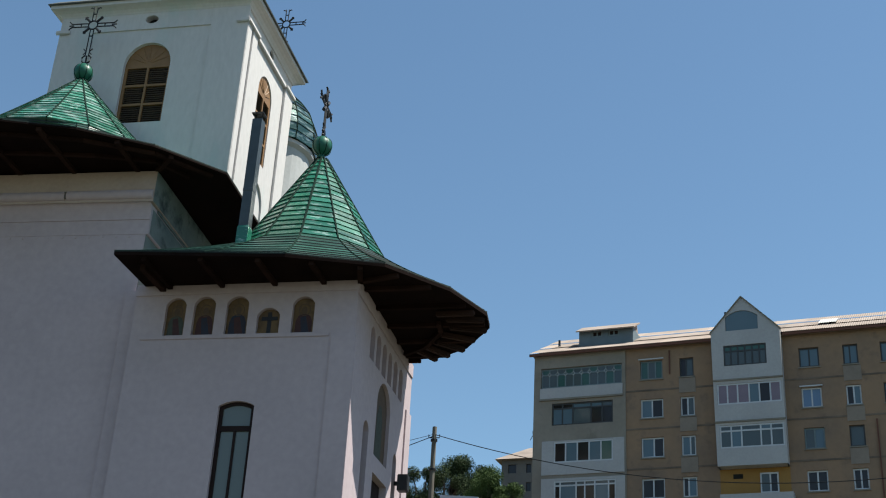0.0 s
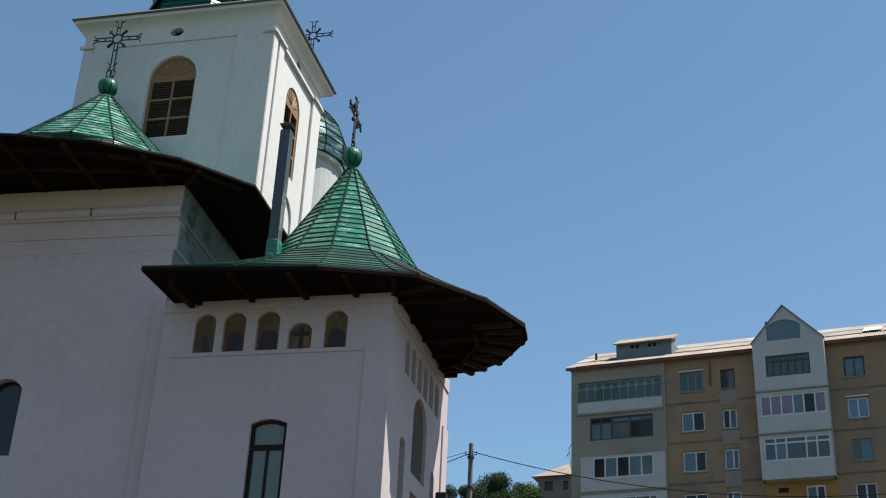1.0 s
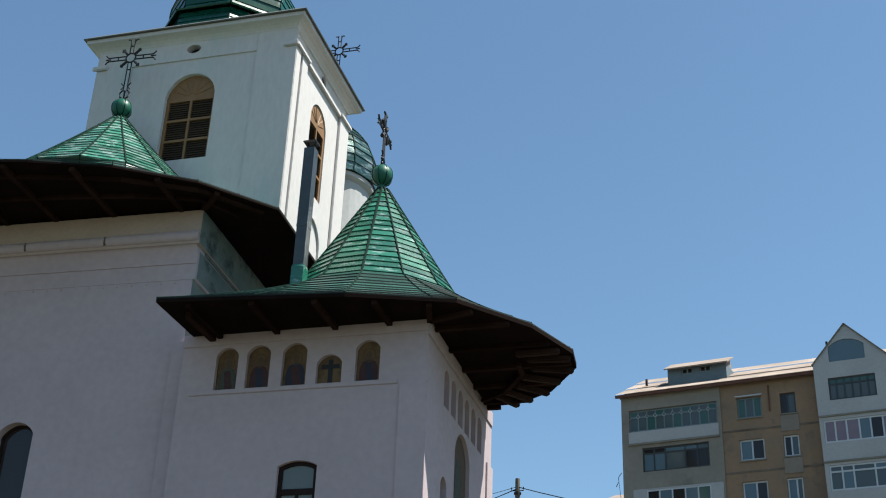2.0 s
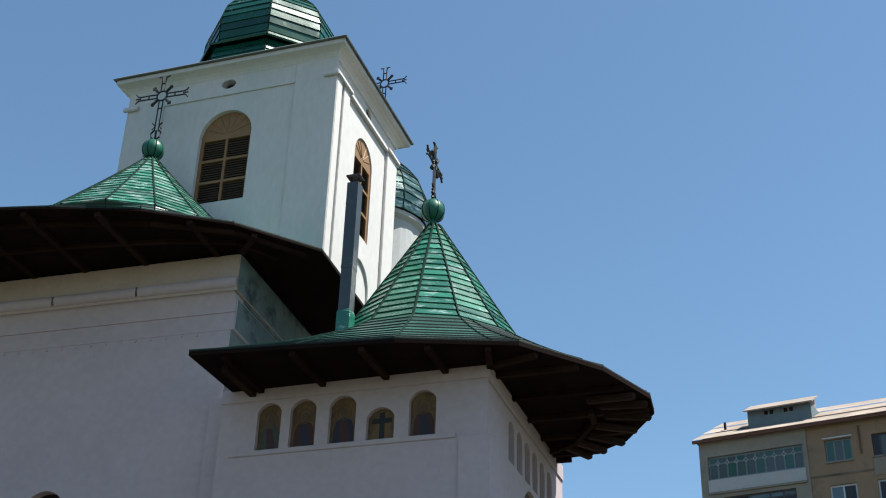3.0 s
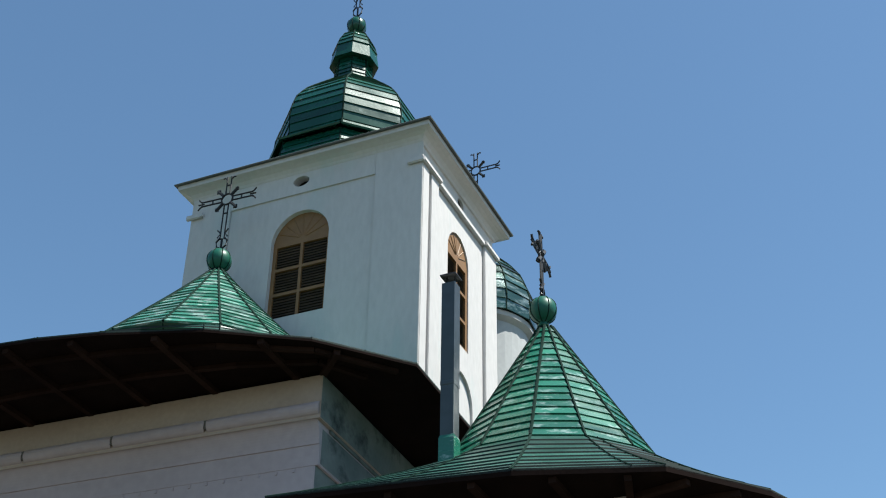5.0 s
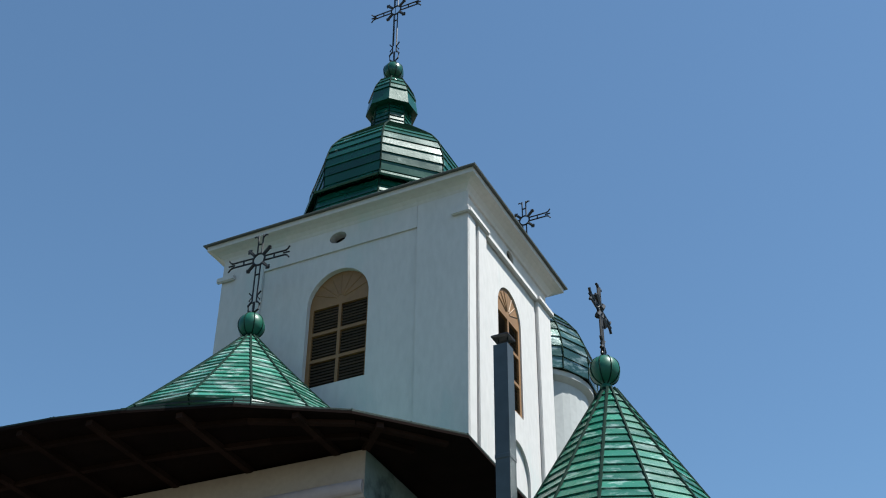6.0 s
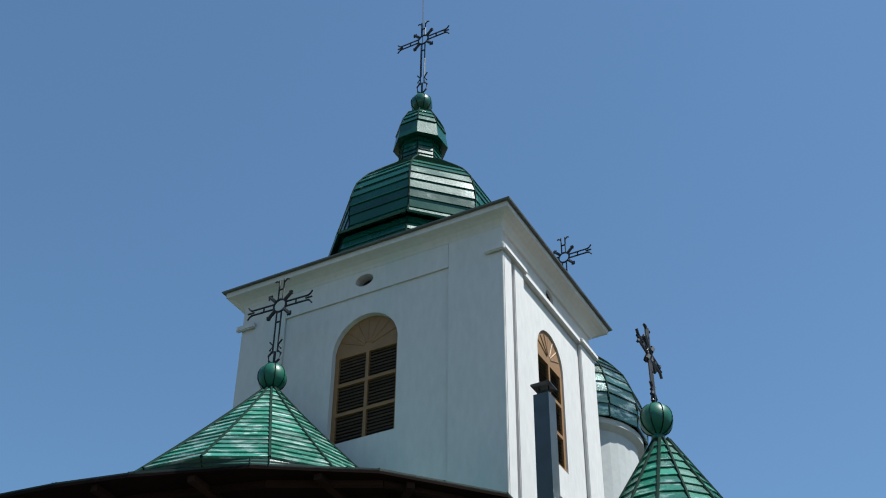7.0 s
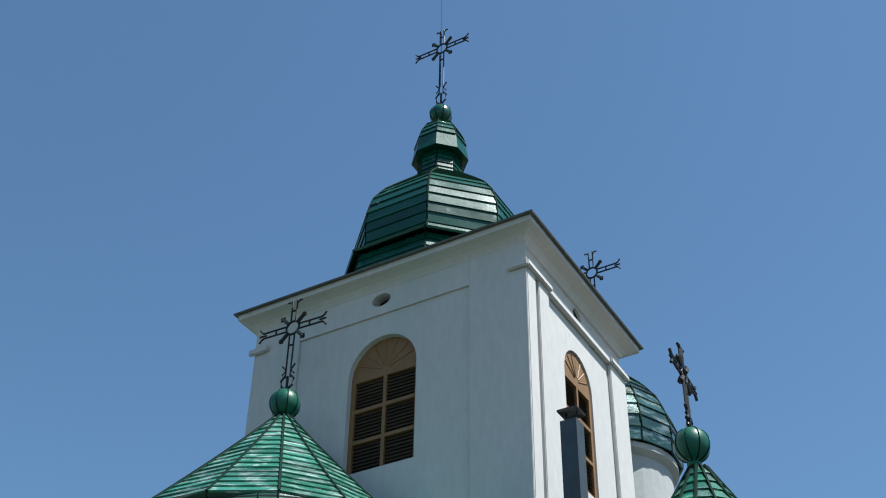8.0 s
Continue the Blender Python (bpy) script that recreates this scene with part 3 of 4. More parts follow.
rdome = part("dome", lathe([(1.55, 17.68), (1.5, 18.2), (1.3, 18.9), (0.9, 19.5), (0.4, 19.9)], 16, math.pi / 16), REAR_TIN, rear, at=pose(RX, RY, RD))
sheeted(rdome, [(1.62, 17.7), (1.66, 18.15), (1.58, 18.6), (1.38, 19.1), (1.05, 19.55), (0.7, 19.9), (0.42, 20.25)], 12, 0.1, REAR_TIN, 10, 0.05)
part("lantern", lathe([(0.42, 20.2), (0.42, 21.4), (0.58, 21.45), (0.5, 21.65), (0.1, 22.1)], 8), REAR_TIN, rear, at=pose(RX, RY, RD))
ball(rear, RX, RY, 21.45, 0.24, GREEN_DARK)
wrought_cross(rear, 1.9, 0.78, at=pose(RX, RY, 21.65))

# ---- nave with conical turret roof ----
nave = thing("church_nave", "white limewashed church nave with moulded cornice under wide dark eaves", "church",
             LIFT @ pose(-11.55, 20.75, 0, 0, 0, 2.4) @ pose(11.55, -20.75, 0))
NX1, NY0, NZ = -11.55, 20.75, 13.18
win_n = arch(-16.45, -15.42, 5.55, 7.66, 0.3)
part("wall", plate(rect(-30, NX1 - 0.02, GROUND - 0.3, 11.3), [win_n], NY0 + 0.12, NY0 + 0.6), PLASTER, nave, "white plaster wall in shade")
part("core", box(-30, NX1 - 0.022, NY0 + 0.602, 34, GROUND - 0.3, NZ - 0.02), PLASTER, nave)
part("side_wall", box(NX1 - 0.02, NX1 - 0.001, NY0 + 0.14, 34, GROUND - 0.3, 11.3), PLASTER_DAMP_SHADE, nave, "side wall with green damp stains, darkened for eave shade")
part("frieze", box(-30.01, NX1 + 0.14, NY0 - 0.12, 34.01, 12.22, NZ), FRIEZE, nave, "cream painted frieze band")
part("lower_band", box(-30.02, NX1 + 0.06, NY0 + 0.108, 34.02, 11.3, 12.14, 0.004), PLASTER, nave)
cove = [(NY0 + 0.5, 11.75), (NY0 + 0.08, 11.75)] + [(NY0 + 0.08 - 0.19 * (1 - math.cos(q)), 11.75 + 0.465 * math.sin(q)) for q in [math.pi / 2 * i / 10 for i in range(1, 11)]] + [(NY0 + 0.5, 12.215)]
part("cove_moulding", plate(cove, [], -30.03, NX1 + 0.058, swap=True), PLASTER, nave, "shallow coved plaster moulding")
part("cornice_step", box(NX1 + 0.061, NX1 + 0.1, NY0 + 0.51, 34.03, 12.142, 12.217), PLASTER_DAMP_SHADE, nave)
# small drip studs under the moulding
stud = mesh_from("drip_stud", box(-0.025, 0.025, -0.018, 0.0, -0.03, 0.04), PLASTER)
for k in range(34):
    part("drip_stud", stud, PLASTER, nave, at=pose(NX1 - 0.5 - 0.42 * k, NY0 + 0.118, 11.24))
# Thin overlays carry the painted eave shade onto the side face.
part("side_frieze", box(NX1 + 0.142, NX1 + 0.15, NY0 - 0.1, 33.9, 12.24, NZ - 0.005), PLASTER_DAMP_SHADE, nave, "damp stained plaster with eave shade put into its colour")
part("side_band", box(NX1 + 0.062, NX1 + 0.07, NY0 + 0.2, 33.9, 11.35, 12.1), PLASTER_DAMP_SHADE, nave, "damp stained plaster with eave shade put into its colour")
for x0, x1 in [(NX1 + 0.1, NX1 - 2.58)] + [(NX1 - 2.68 - 2.4 * k, NX1 - 4.98 - 2.4 * k) for k in range(6)]:
    bm = bmesh.new()
    tube(bm, [(x0, NY0 - 0.075, 12.44), (x0 - 0.04, NY0 - 0.085, 12.44), (x1, NY0 - 0.085, 12.44)], 0.15, 18)
    part("round_moulding", bm, PLASTER, nave)
    part("bracket", box(x1 - 0.1, x1 - 0.004, NY0 - 0.2, NY0 - 0.121, 12.35, 12.55, 0.015), BARE_RENDER, nave)
wf = part("window", plate(win_n, [arch(-16.37, -15.50, 5.63, 7.59, 0.26)], NY0 + 0.36, NY0 + 0.42), BROWN, nave, "dark brown arched window")
part("pane", plate(arch(-16.38, -15.49, 5.62, 7.60, 0.26), [], NY0 + 0.385, NY0 + 0.39), PANES[1], wf)
NC = (-14.56, 20.86)
EZ = 13.30
n_eave = [(-9.42, 29.0), (-9.44, 21.15), (-11.07, 19.38), (-13.0, 18.27), (-15.1, 17.66), (-16.5, 17.42), (-18.1, 17.3), (-21.5, 17.6), (-24.5, 19.2), (-26, 22), (-26, 29)]
skirt(nave, NC, n_eave, EZ + 0.03, 2.97, 13.46, 16, 0.06, 2, SKIRT_TIN)
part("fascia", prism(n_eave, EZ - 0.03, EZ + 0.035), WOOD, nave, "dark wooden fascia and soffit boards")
spire = part("turret_roof", lathe([(2.85, 13.5), (0.1, 16.45)], 16, math.pi / 16 + 0.06), GREEN, nave, "low conical turret roof of worn green tin with painted glare streaks", at=pose(*NC, -0.11))
sheeted(spire, [(2.95, 13.6), (2.03, 14.52), (1.3, 15.28), (0.65, 15.98), (0.14, 16.56)], 16, 0.06, GREEN_WORN_GLARE, 17, 0.06)
ball(nave, NC[0], NC[1], 16.75, 0.30, BALL_GREEN)
wrought_cross(nave, 2.1, 0.81, at=pose(NC[0], NC[1], 17.05))


def rafters(parent, poly, z, wall, step, w=0.14, h=0.18, keep=lambda p: True):
    """Rafter tails under an eave, square to the wall along its sides and fanned round its corners."""
    x0, x1, y0, y1 = wall
    for p in resample(poly, step):
        q = Vector((min(max(p.x, x0), x1), min(max(p.y, y0), y1)))
        d = p - q
        if d.length < 0.4 or not keep(p):
            continue
        e = p - d.normalized() * 0.1
        bm = bmesh.new()
        beam(bm, (q.x, q.y, z), (e.x, e.y, z), w, h)
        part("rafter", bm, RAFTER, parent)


rafters(nave, n_eave, EZ - 0.085, (-26, NX1 + 0.08, NY0 - 0.02, 30), 1.5, h=0.11, keep=lambda p: p.y < 20.6 and p.x > -24)

# purlins that cross the rafters under the wide eaves
for share in (0.42, 0.78):
    ring = []
    for x, y in n_eave[1:8]:
        q = Vector((min(max(x, -26), NX1 + 0.08), max(y, NY0 - 0.02)))
        ring.append(q.lerp(Vector((x, y)), share))
    for p, q in zip(ring, ring[1:]):
        if (q - p).length > 0.3:
            bm = bmesh.new()
            beam(bm, (p.x, p.y, EZ - 0.075), (q.x, q.y, EZ - 0.075), 0.12, 0.085)
            part("purlin", bm, RAFTER, nave)

# ---- side chapel ----
NEARER = LIFT @ Matrix.Translation((3.1, -7.5, 0)) @ Matrix.Diagonal((1.045, 1.045, 1.045, 1)) @ Matrix.Translation((-3.1, 7.5, 0))
chapel = thing("side_chapel", "white side chapel with icon niches and pointed green tin roof", "chapel", NEARER)
AX0, AX1, AY0, AY1, AZ = -10.66, -4.46, 19.2, 25.8, 9.12
P = 0.3
niches = [(-9.76, -9.18, 8.74), (-8.96, -8.35, 8.75), (-8.04, -7.42, 8.74), (-7.16, -6.53, 8.40), (-6.20, -5.60, 8.68)]
front_holes = [arch(a, b, 7.72, t, 0.2) for a, b, t in niches]
awin = arch(-7.90, -6.94, 2.4, 5.97, 0.12)
part("wall", plate(rect(AX0, AX1, GROUND - 0.3, AZ), front_holes + [awin], AY0, AY0 + P), PLASTER, chapel, "white plaster front wall with five icon niches")
side_n = [(20.78 + 0.68 * i, 21.25 + 0.68 * i, 8.52) for i in range(6)]
side_holes = [arch(a, b, 7.62, t, 0.2) for a, b, t in side_n]
side_holes += [arch(21.95, 23.45, 5.4, 7.5, 0.6), arch(20.75, 21.3, 2.5, 6.0, 0.2), arch(24.12, 24.55, 3.0, 6.05, 0.2), rect(22.0, 23.6, GROUND, 4.95)]
part("wall", plate(rect(AY0 + P, AY1, GROUND - 0.31, AZ), side_holes, AX1 - P, AX1, swap=True), PLASTER, chapel, "white plaster side wall shaded by the eaves")
part("core", box(AX0 - 0.5, AX1 - P - 0.002, AY0 + P + 0.002, AY1, GROUND - 0.3, AZ - 0.005), PLASTER, chapel)
for x0, x1 in ((AX1 - 0.62, AX1 + 0.055),):
    part("corner_pilaster", box(x0, x1, AY0 - 0.045, AY0 - 0.002, GROUND - 0.3, 7.6, 0.008), PLASTER, chapel)
part("corner_pilaster", box(AX1 + 0.002, AX1 + 0.05, AY0, AY0 + 0.7, GROUND - 0.3, 7.6, 0.008), PLASTER, chapel)
part("corner_pilaster", box(AX1 + 0.002, AX1 + 0.05, AY1 - 0.6, AY1 + 0.03, GROUND - 0.3, 7.6, 0.008), PLASTER, chapel)
part("sill_band", box(AX0 + 0.3, AX1 - 0.68, AY0 - 0.03, AY0 - 0.002, 7.60, 7.70, 0.01), PLASTER, chapel)
part("top_band", box(AX0 - 0.02, AX1 + 0.036, AY0 - 0.03, AY0 - 0.002, 8.80, AZ - 0.004, 0.012), PLASTER, chapel)
part("top_band", box(AX1 + 0.002, AX1 + 0.035, AY0, AY1, 8.72, AZ - 0.004, 0.012), PLASTER, chapel)
# painted niche panels as plain shapes
robes = [PAINT_GREY, PAINT_RED, PAINT_BLUE, None, PAINT_RED]
for (a, b, t), robe in zip(niches, robes):
    y = AY0 + 0.12
    ic = part("icon_panel", plate(arch(a + 0.004, b - 0.004, 7.724, t - 0.004, 0.196), [], y, y + 0.025), GOLD, chapel, "faded gold painted niche panel")
    m = (a + b) / 2
    h = t - 7.73
    if robe is None:
        bm = bmesh.new()
        add_box(bm, m - 0.055, m + 0.055, y - 0.012, y - 0.002, 7.74, 7.73 + h * 0.88)
        add_box(bm, m - 0.22, m + 0.22, y - 0.014, y - 0.003, 7.73 + h * 0.55, 7.73 + h * 0.70)
        part("cross", bm, IRON, ic, "plain dark painted cross")
    else:
        w = (b - a) / 2 - 0.07
        body = [(m - w, 7.726), (m + w, 7.726), (m + w * 0.96, 7.72 + h * 0.36), (m + w * 0.72, 7.72 + h * 0.50), (m + w * 0.28, 7.72 + h * 0.56),
                (m - w * 0.28, 7.72 + h * 0.56), (m - w * 0.72, 7.72 + h * 0.50), (m - w * 0.96, 7.72 + h * 0.36)]
        part("painted_shape", plate(body, [], y - 0.006, y - 0.002), robe, ic, "plain painted shape")
        fold = [(m - w * 0.2, 7.728), (m + w * 0.75, 7.728), (m + w * 0.2, 7.72 + h * 0.5), (m - w * 0.45, 7.72 + h * 0.47)]
        part("painted_fold", plate(fold, [], y - 0.009, y - 0.0065), PAINT_BLUE if robe is PAINT_RED else PAINT_RED, ic, "plain painted band")
        ring = lambda q_r: [(m + q_r * math.cos(q), 7.72 + h * 0.68 + q_r * math.sin(q)) for q in [2 * math.pi * i / 20 for i in range(20)]]
        part("painted_rim", plate(ring(0.165), [ring(0.145)], y - 0.009, y - 0.003), PAINT_OCHRE, ic, "thin dark painted ring")
        oval = [(m + 0.075 * math.cos(q), 7.72 + h * 0.66 + 0.105 * math.sin(q)) for q in [2 * math.pi * i / 16 for i in range(16)]]
        part("painted_oval", plate(oval, [], y - 0.014, y - 0.010), PAINT_OCHRE, ic, "plain painted oval")
big = part("icon_panel", plate(arch(21.96, 23.44, 5.41, 7.49, 0.59), [], AX1 - 0.13, AX1 - 0.1, swap=True), PAINT_OCHRE, chapel, "tall arched dark painted panel above the door")
part("painted_shape", plate([(22.35, 5.45), (23.05, 5.45), (23.0, 6.55), (22.82, 6.9), (22.58, 6.9), (22.4, 6.55)], [], AX1 - 0.098, AX1 - 0.094, swap=True), PAINT_GREY, big)
# front window: dark joinery with transom and two leaves
fw = part("window", plate(awin, [arch(-7.80, -7.04, 5.37, 5.89, 0.09), rect(-7.80, -7.45, 2.5, 5.24), rect(-7.39, -7.04, 2.5, 5.24)], AY0 + 0.10, AY0 + 0.18), BROWN, chapel,
          "tall dark brown window with pale curtained panes")
for o in (rect(-7.81, -7.03, 5.25, 5.90), rect(-7.81, -7.445, 2.49, 5.245), rect(-7.395, -7.03, 2.49, 5.245)):
    part("pane", plate(o, [], AY0 + 0.14, AY0 + 0.145), PANE, fw)
for a, b, z0, z1 in ((20.76, 21.29, 2.5, 5.9), (24.13, 24.54, 3.0, 5.95)):
    sw = part("slit_window", plate(rect(a, b, z0, z1), [rect(a + 0.08, b - 0.08, z0 + 0.08, z1 - 0.08)], AX1 - 0.2, AX1 - 0.15, swap=True), BROWN, chapel, "narrow dark framed window")
    part("pane", plate(rect(a + 0.07, b - 0.07, z0 + 0.07, z1 - 0.07), [], AX1 - 0.185, AX1 - 0.18, swap=True), PANES[2], sw)
part("door", plate(rect(22.01, 23.59, GROUND + 0.01, 4.94), [], AX1 - 0.26, AX1 - 0.2, swap=True), BROWN, chapel, "dark brown wooden door")
lamp = part("wall_lamp", box(AX1 + 0.12, AX1 + 0.42, 24.3, 24.6, 5.05, 5.5, 0.02), BLACKBOX, chapel, "black box lamp on a short bracket")
part("bracket", box(AX1 + 0.002, AX1 + 0.125, 24.4, 24.5, 5.22, 5.32), IRON, lamp)

# eaves, roof skirt and spire
AC = (-6.78, 22.0)
AE = 9.09
a_eave = [(-10.44, 17.12), (-6.0, 17.62), (-3.58, 18.41), (-2.19, 20.09), (-1.5, 21.85), (-1.57, 22.75), (-2.5, 24.3), (-3.5, 25.05), (-4.4, 25.15), (-10.3, 25.7), (-10.44, 19.5)]
skirt(chapel, AC, a_eave, AE + 0.07, 2.24, 10.70, 14, 0.168, 9, SKIRT_TIN)
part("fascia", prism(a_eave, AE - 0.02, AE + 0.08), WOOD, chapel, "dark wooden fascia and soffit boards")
rafters(chapel, a_eave, AE - 0.07, (AX0 + 0.2, AX1 + 0.04, AY0 - 0.03, AY1), 1.4, 0.13, 0.10, keep=lambda p: p.x > -10.4)
inner = [(AC[0] + (x - AC[0]) * 0.74, AC[1] + (y - AC[1]) * 0.74) for x, y in a_eave[1:8]]
for p, q in list(zip(inner, inner[1:]))[3:]:
    bm = bmesh.new()
    beam(bm, (*p, AE - 0.16), (*q, AE - 0.16), 0.12, 0.10)
    part("purlin", bm, RAFTER, chapel)
bm = bmesh.new()
beam(bm, (-9.9, 17.75, AE - 0.1), (-9.9, 19.25, AE - 0.1), 0.15, 0.16)
part("end_rafter", bm, RAFTER, chapel)
# heavy rafter tails fanned round the free corner of the eaves
tails = [Vector(p) for p in ((-1.68, 21.4), (-1.5, 21.95), (-1.57, 22.75), (-2.05, 23.5), (-2.5, 24.25), (-3.05, 24.7), (-3.5, 25.0))]
for p in tails:
    d = (p - Vector((-5.2, 21.2))).normalized()
    a, b = p - d * 1.15, p - d * 0.08
    bm = bmesh.new()
    beam(bm, (a.x, a.y, AE - 0.13), (b.x, b.y, AE - 0.10), 0.17, 0.15)
    bmesh.ops.bevel(bm, geom=bm.edges[:], offset=0.03, segments=2, affect="EDGES")
    part("rafter_tail", bm, TAIL, chapel, "rounded dark brown rafter tail")
cone = part("spire", lathe([(2.12, 10.5), (0.1, 14.05)], 14, math.pi / 14 + 0.168), GREEN, chapel, "tall pointed spire of glossy green tin sheets", at=pose(*AC, 0))
sheeted(cone, [(2.24, 10.70), (1.88, 11.27), (1.02, 12.68), (0.15, 14.10)], 14, 0.168, GREEN, 17, 0.066)
ball(chapel, AC[0] - 0.05, AC[1], 14.56, 0.31, BALL_GREEN)
wrought_cross(chapel, 1.68, 0.72, at=pose(AC[0] - 0.05, AC[1], 14.83, 0, 0, 93), bar=1.45)

# ---- chimney duct ----
duct = thing("chimney", "square grey zinc chimney duct with a flat rain cap", "chimney", NEARER)
CX, CY = -7.91, 19.4
part("flashing", lathe([(0.225, 9.6), (0.225, 10.72), (0.2, 10.78)], 4, math.pi / 4), GREEN, duct, "green painted base flashing", at=pose(CX, CY, 0))
part("flue", lathe([(0.195, 10.5), (0.195, 11.78), (0.208, 11.8), (0.208, 11.86), (0.2, 11.88), (0.2, 14.0)], 4, math.pi / 4), ZINC, duct, at=pose(CX, CY, 0))
part("rain_cap", lathe([(0.05, 14.25), (0.24, 14.19), (0.25, 14.16), (0.1, 14.18)][::-1], 4, math.pi / 4), IRON, duct, "dark rusted rain cap", at=pose(CX, CY, 0))
for sx in (-1, 1):
    bm = bmesh.new()
    tube(bm, [(CX + sx * 0.09, CY, 13.9), (CX + sx * 0.09, CY, 14.22)], 0.014)
    part("cap_leg", bm, IRON, duct)

# ---- apartment block ----
BM = pose(-3.446, 46.49, 2.22, 0, 0, -10.5) @ Matrix.Diagonal((0.748, 0.782, 0.823, 1))      # local x along the front, y into the block
block = thing("apartment_block", "five-storey ochre rendered apartment block with glazed balconies and fibre-cement roof", "building", BM)
EAVE = 18.7
rows = [(16.7, 17.8), (14.45, 15.55), (12.22, 13.35), (9.97, 11.07)]
cols = [(6.82, 8.2), (9.25, 10.1), (16.33, 17.47), (18.82, 19.66), (20.9, 22.0), (23.4, 24.6)]
holes = [rect(a, b, z0, z1) for z0, z1 in rows for a, b in cols]
part("wall", plate(rect(5.9, 28, -9, EAVE), holes, 0, 0.3), BLOCK, block, "ochre rendered facade with darker stains")
part("wall", plate(rect(0, 5.9, -9, EAVE), [rect(0.45, 5.68, 16.6, 17.8), rect(1.2, 5.1, 14.36, 15.66), rect(1.38, 5.1, 12.18, 13.38), rect(1.42, 5.28, 9.95, 11.15)], -0.06, 0.24),
     BLOCK_GREY, block, "grey rendered end bay")
part("core", box(0.002, 28, 0.302, 11, -9, EAVE - 0.01), BLOCK_GREY, block)
for z in (16.05, 13.85, 11.6):
    part("floor_band", box(5.905, 28, -0.02, -0.002, z - 0.05, z + 0.05), BAND_RENDER, block)


def window(parent, a, b, z0, z1, y, frame, panes, bars, transom=None, label=""):
    w = 0.085
    cells = []
    xs_ = [a] + [a + (b - a) * k for k in bars] + [b]
    for u, v in zip(xs_, xs_[1:]):
        cells.append((u + w / 2 + (w / 2 if u == a else 0), v - w / 2 - (w / 2 if v == b else 0), z0 + w, z1 - w))
    if transom:
        cut = []
        for u, v, p, q in cells:
            zt = p + (q - p) * transom
            cut += [(u, v, p, zt - w / 2), (u, v, zt + w / 2, q)]
        cells = cut
    win = part("window", plate(rect(a + 0.005, b - 0.005, z0 + 0.005, z1 - 0.005), [rect(*c) for c in cells], y, y + 0.06), frame, parent, label)
    for i, (u, v, p, q) in enumerate(cells):
        part("pane", plate(rect(u - 0.01, v + 0.01, p - 0.01, q + 0.01), [], y + 0.025, y + 0.03), panes[i % len(panes)], win)
    return win


PA = PANES
styles = {(0, 0): (FRAME_BLUE, [PA[3], PA[2], PA[3]], [0.34, 0.67]), (0, 1): (FRAME_DARK, [PA[1], PA[2]], [0.45]), (1, 0): (FRAME_WHITE, [PA[0], PA[1]], [0.5]),
          (1, 1): (FRAME_WHITE, [PA[1], PA[2]], [0.5]), (2, 0): (FRAME_WHITE, [PA[0], PA[1]], [0.55]), (2, 1): (FRAME_WHITE, [PA[0], PA[2]], [0.6]),
          (3, 0): (FRAME_WHITE, [PA[1], PA[1]], [0.5]), (3, 1): (FRAME_WHITE, [PA[1], PA[0]], [0.4]), (0, 2): (FRAME_DARK, [PA[0], PA[0]], [0.5]),
          (0, 3): (FRAME_DARK, [PA[0], PA[0]], [0.45]), (1, 2): (FRAME_WHITE, [PA[4], PA[4]], [0.5]), (1, 3): (FRAME_WHITE, [PA[1], PA[0]], [0.5]),
          (2, 2): (FRAME_BLUE, [PA[2], PA[0]], [0.5]), (2, 3): (FRAME_DARK, [PA[2]], []), (3, 2): (FRAME_WHITE, [PA[1], PA[1]], [0.5]), (3, 3): (FRAME_WHITE, [PA[1], PA[1]], [0.5])}
for r, (z0, z1) in enumerate(rows):
    for c, (a, b) in enumerate(cols):
        f, p, bars = styles.get((r, c), (FRAME_DARK, [PA[0], PA[2]], [0.5]))
        window(block, a, b, z0, z1, 0.1, f, p, bars)
        part("sill", box(a - 0.06, b + 0.06, -0.07, 0.02, z0 - 0.07, z0 - 0.004), CONCRETE, block)
    for c in (1, 3):
        a, b = cols[c]
        if r < 3:
            part("infill_panel", box(a - 0.05, b + 0.1, -0.035, -0.003, rows[r + 1][1] + 0.22, z0 - 0.09), PALE_STRIP, block, "pale rendered strip below a window")
for c in (0, 2):
    a, b = cols[c]
    part("window_hood", box(a - 0.08, b + 0.08, -0.12, -0.003, rows[0 if c == 0 else 1][1] + 0.03, rows[0 if c == 0 else 1][1] + 0.09), FRAME_WHITE, block)
part("downpipe", box(20.32, 20.40, -0.1, -0.03, 9.5, 13.6), RUST, block, "rusty downpipe")
part("downpipe", box(8.62, 8.69, -0.09, -0.03, 16.9, 18.3), RUST, block, "rusty downpipe")
# end bay balconies
glz = window(block, 0.46, 5.67, 16.61, 17.79, 0.06, FRAME_BLUE, [PA[2], PA[3], PA[2]], [k / 10 for k in range(1, 10)], 0.72, "grey-blue glazed balcony with patterned bars")
for k in range(10):
    bm = bmesh.new()
    x, z, r = 0.46 + 0.521 * k, 17.45, 0.12
    tube(bm, [(x, 0.04, z - r), (x + r, 0.04, z), (x, 0.04, z + r), (x - r, 0.04, z), (x, 0.04, z - r)], 0.02, 4)
    part("lozenge", bm, FRAME_WHITE, glz)
part("parapet", box(0.42, 5.72, -0.12, -0.062, 15.95, 16.58), BLOCK_WHITE, block, "off-white balcony parapet")
part("slab", box(0.38, 5.75, -0.16, -0.062, 15.84, 15.945), CONCRETE, block)
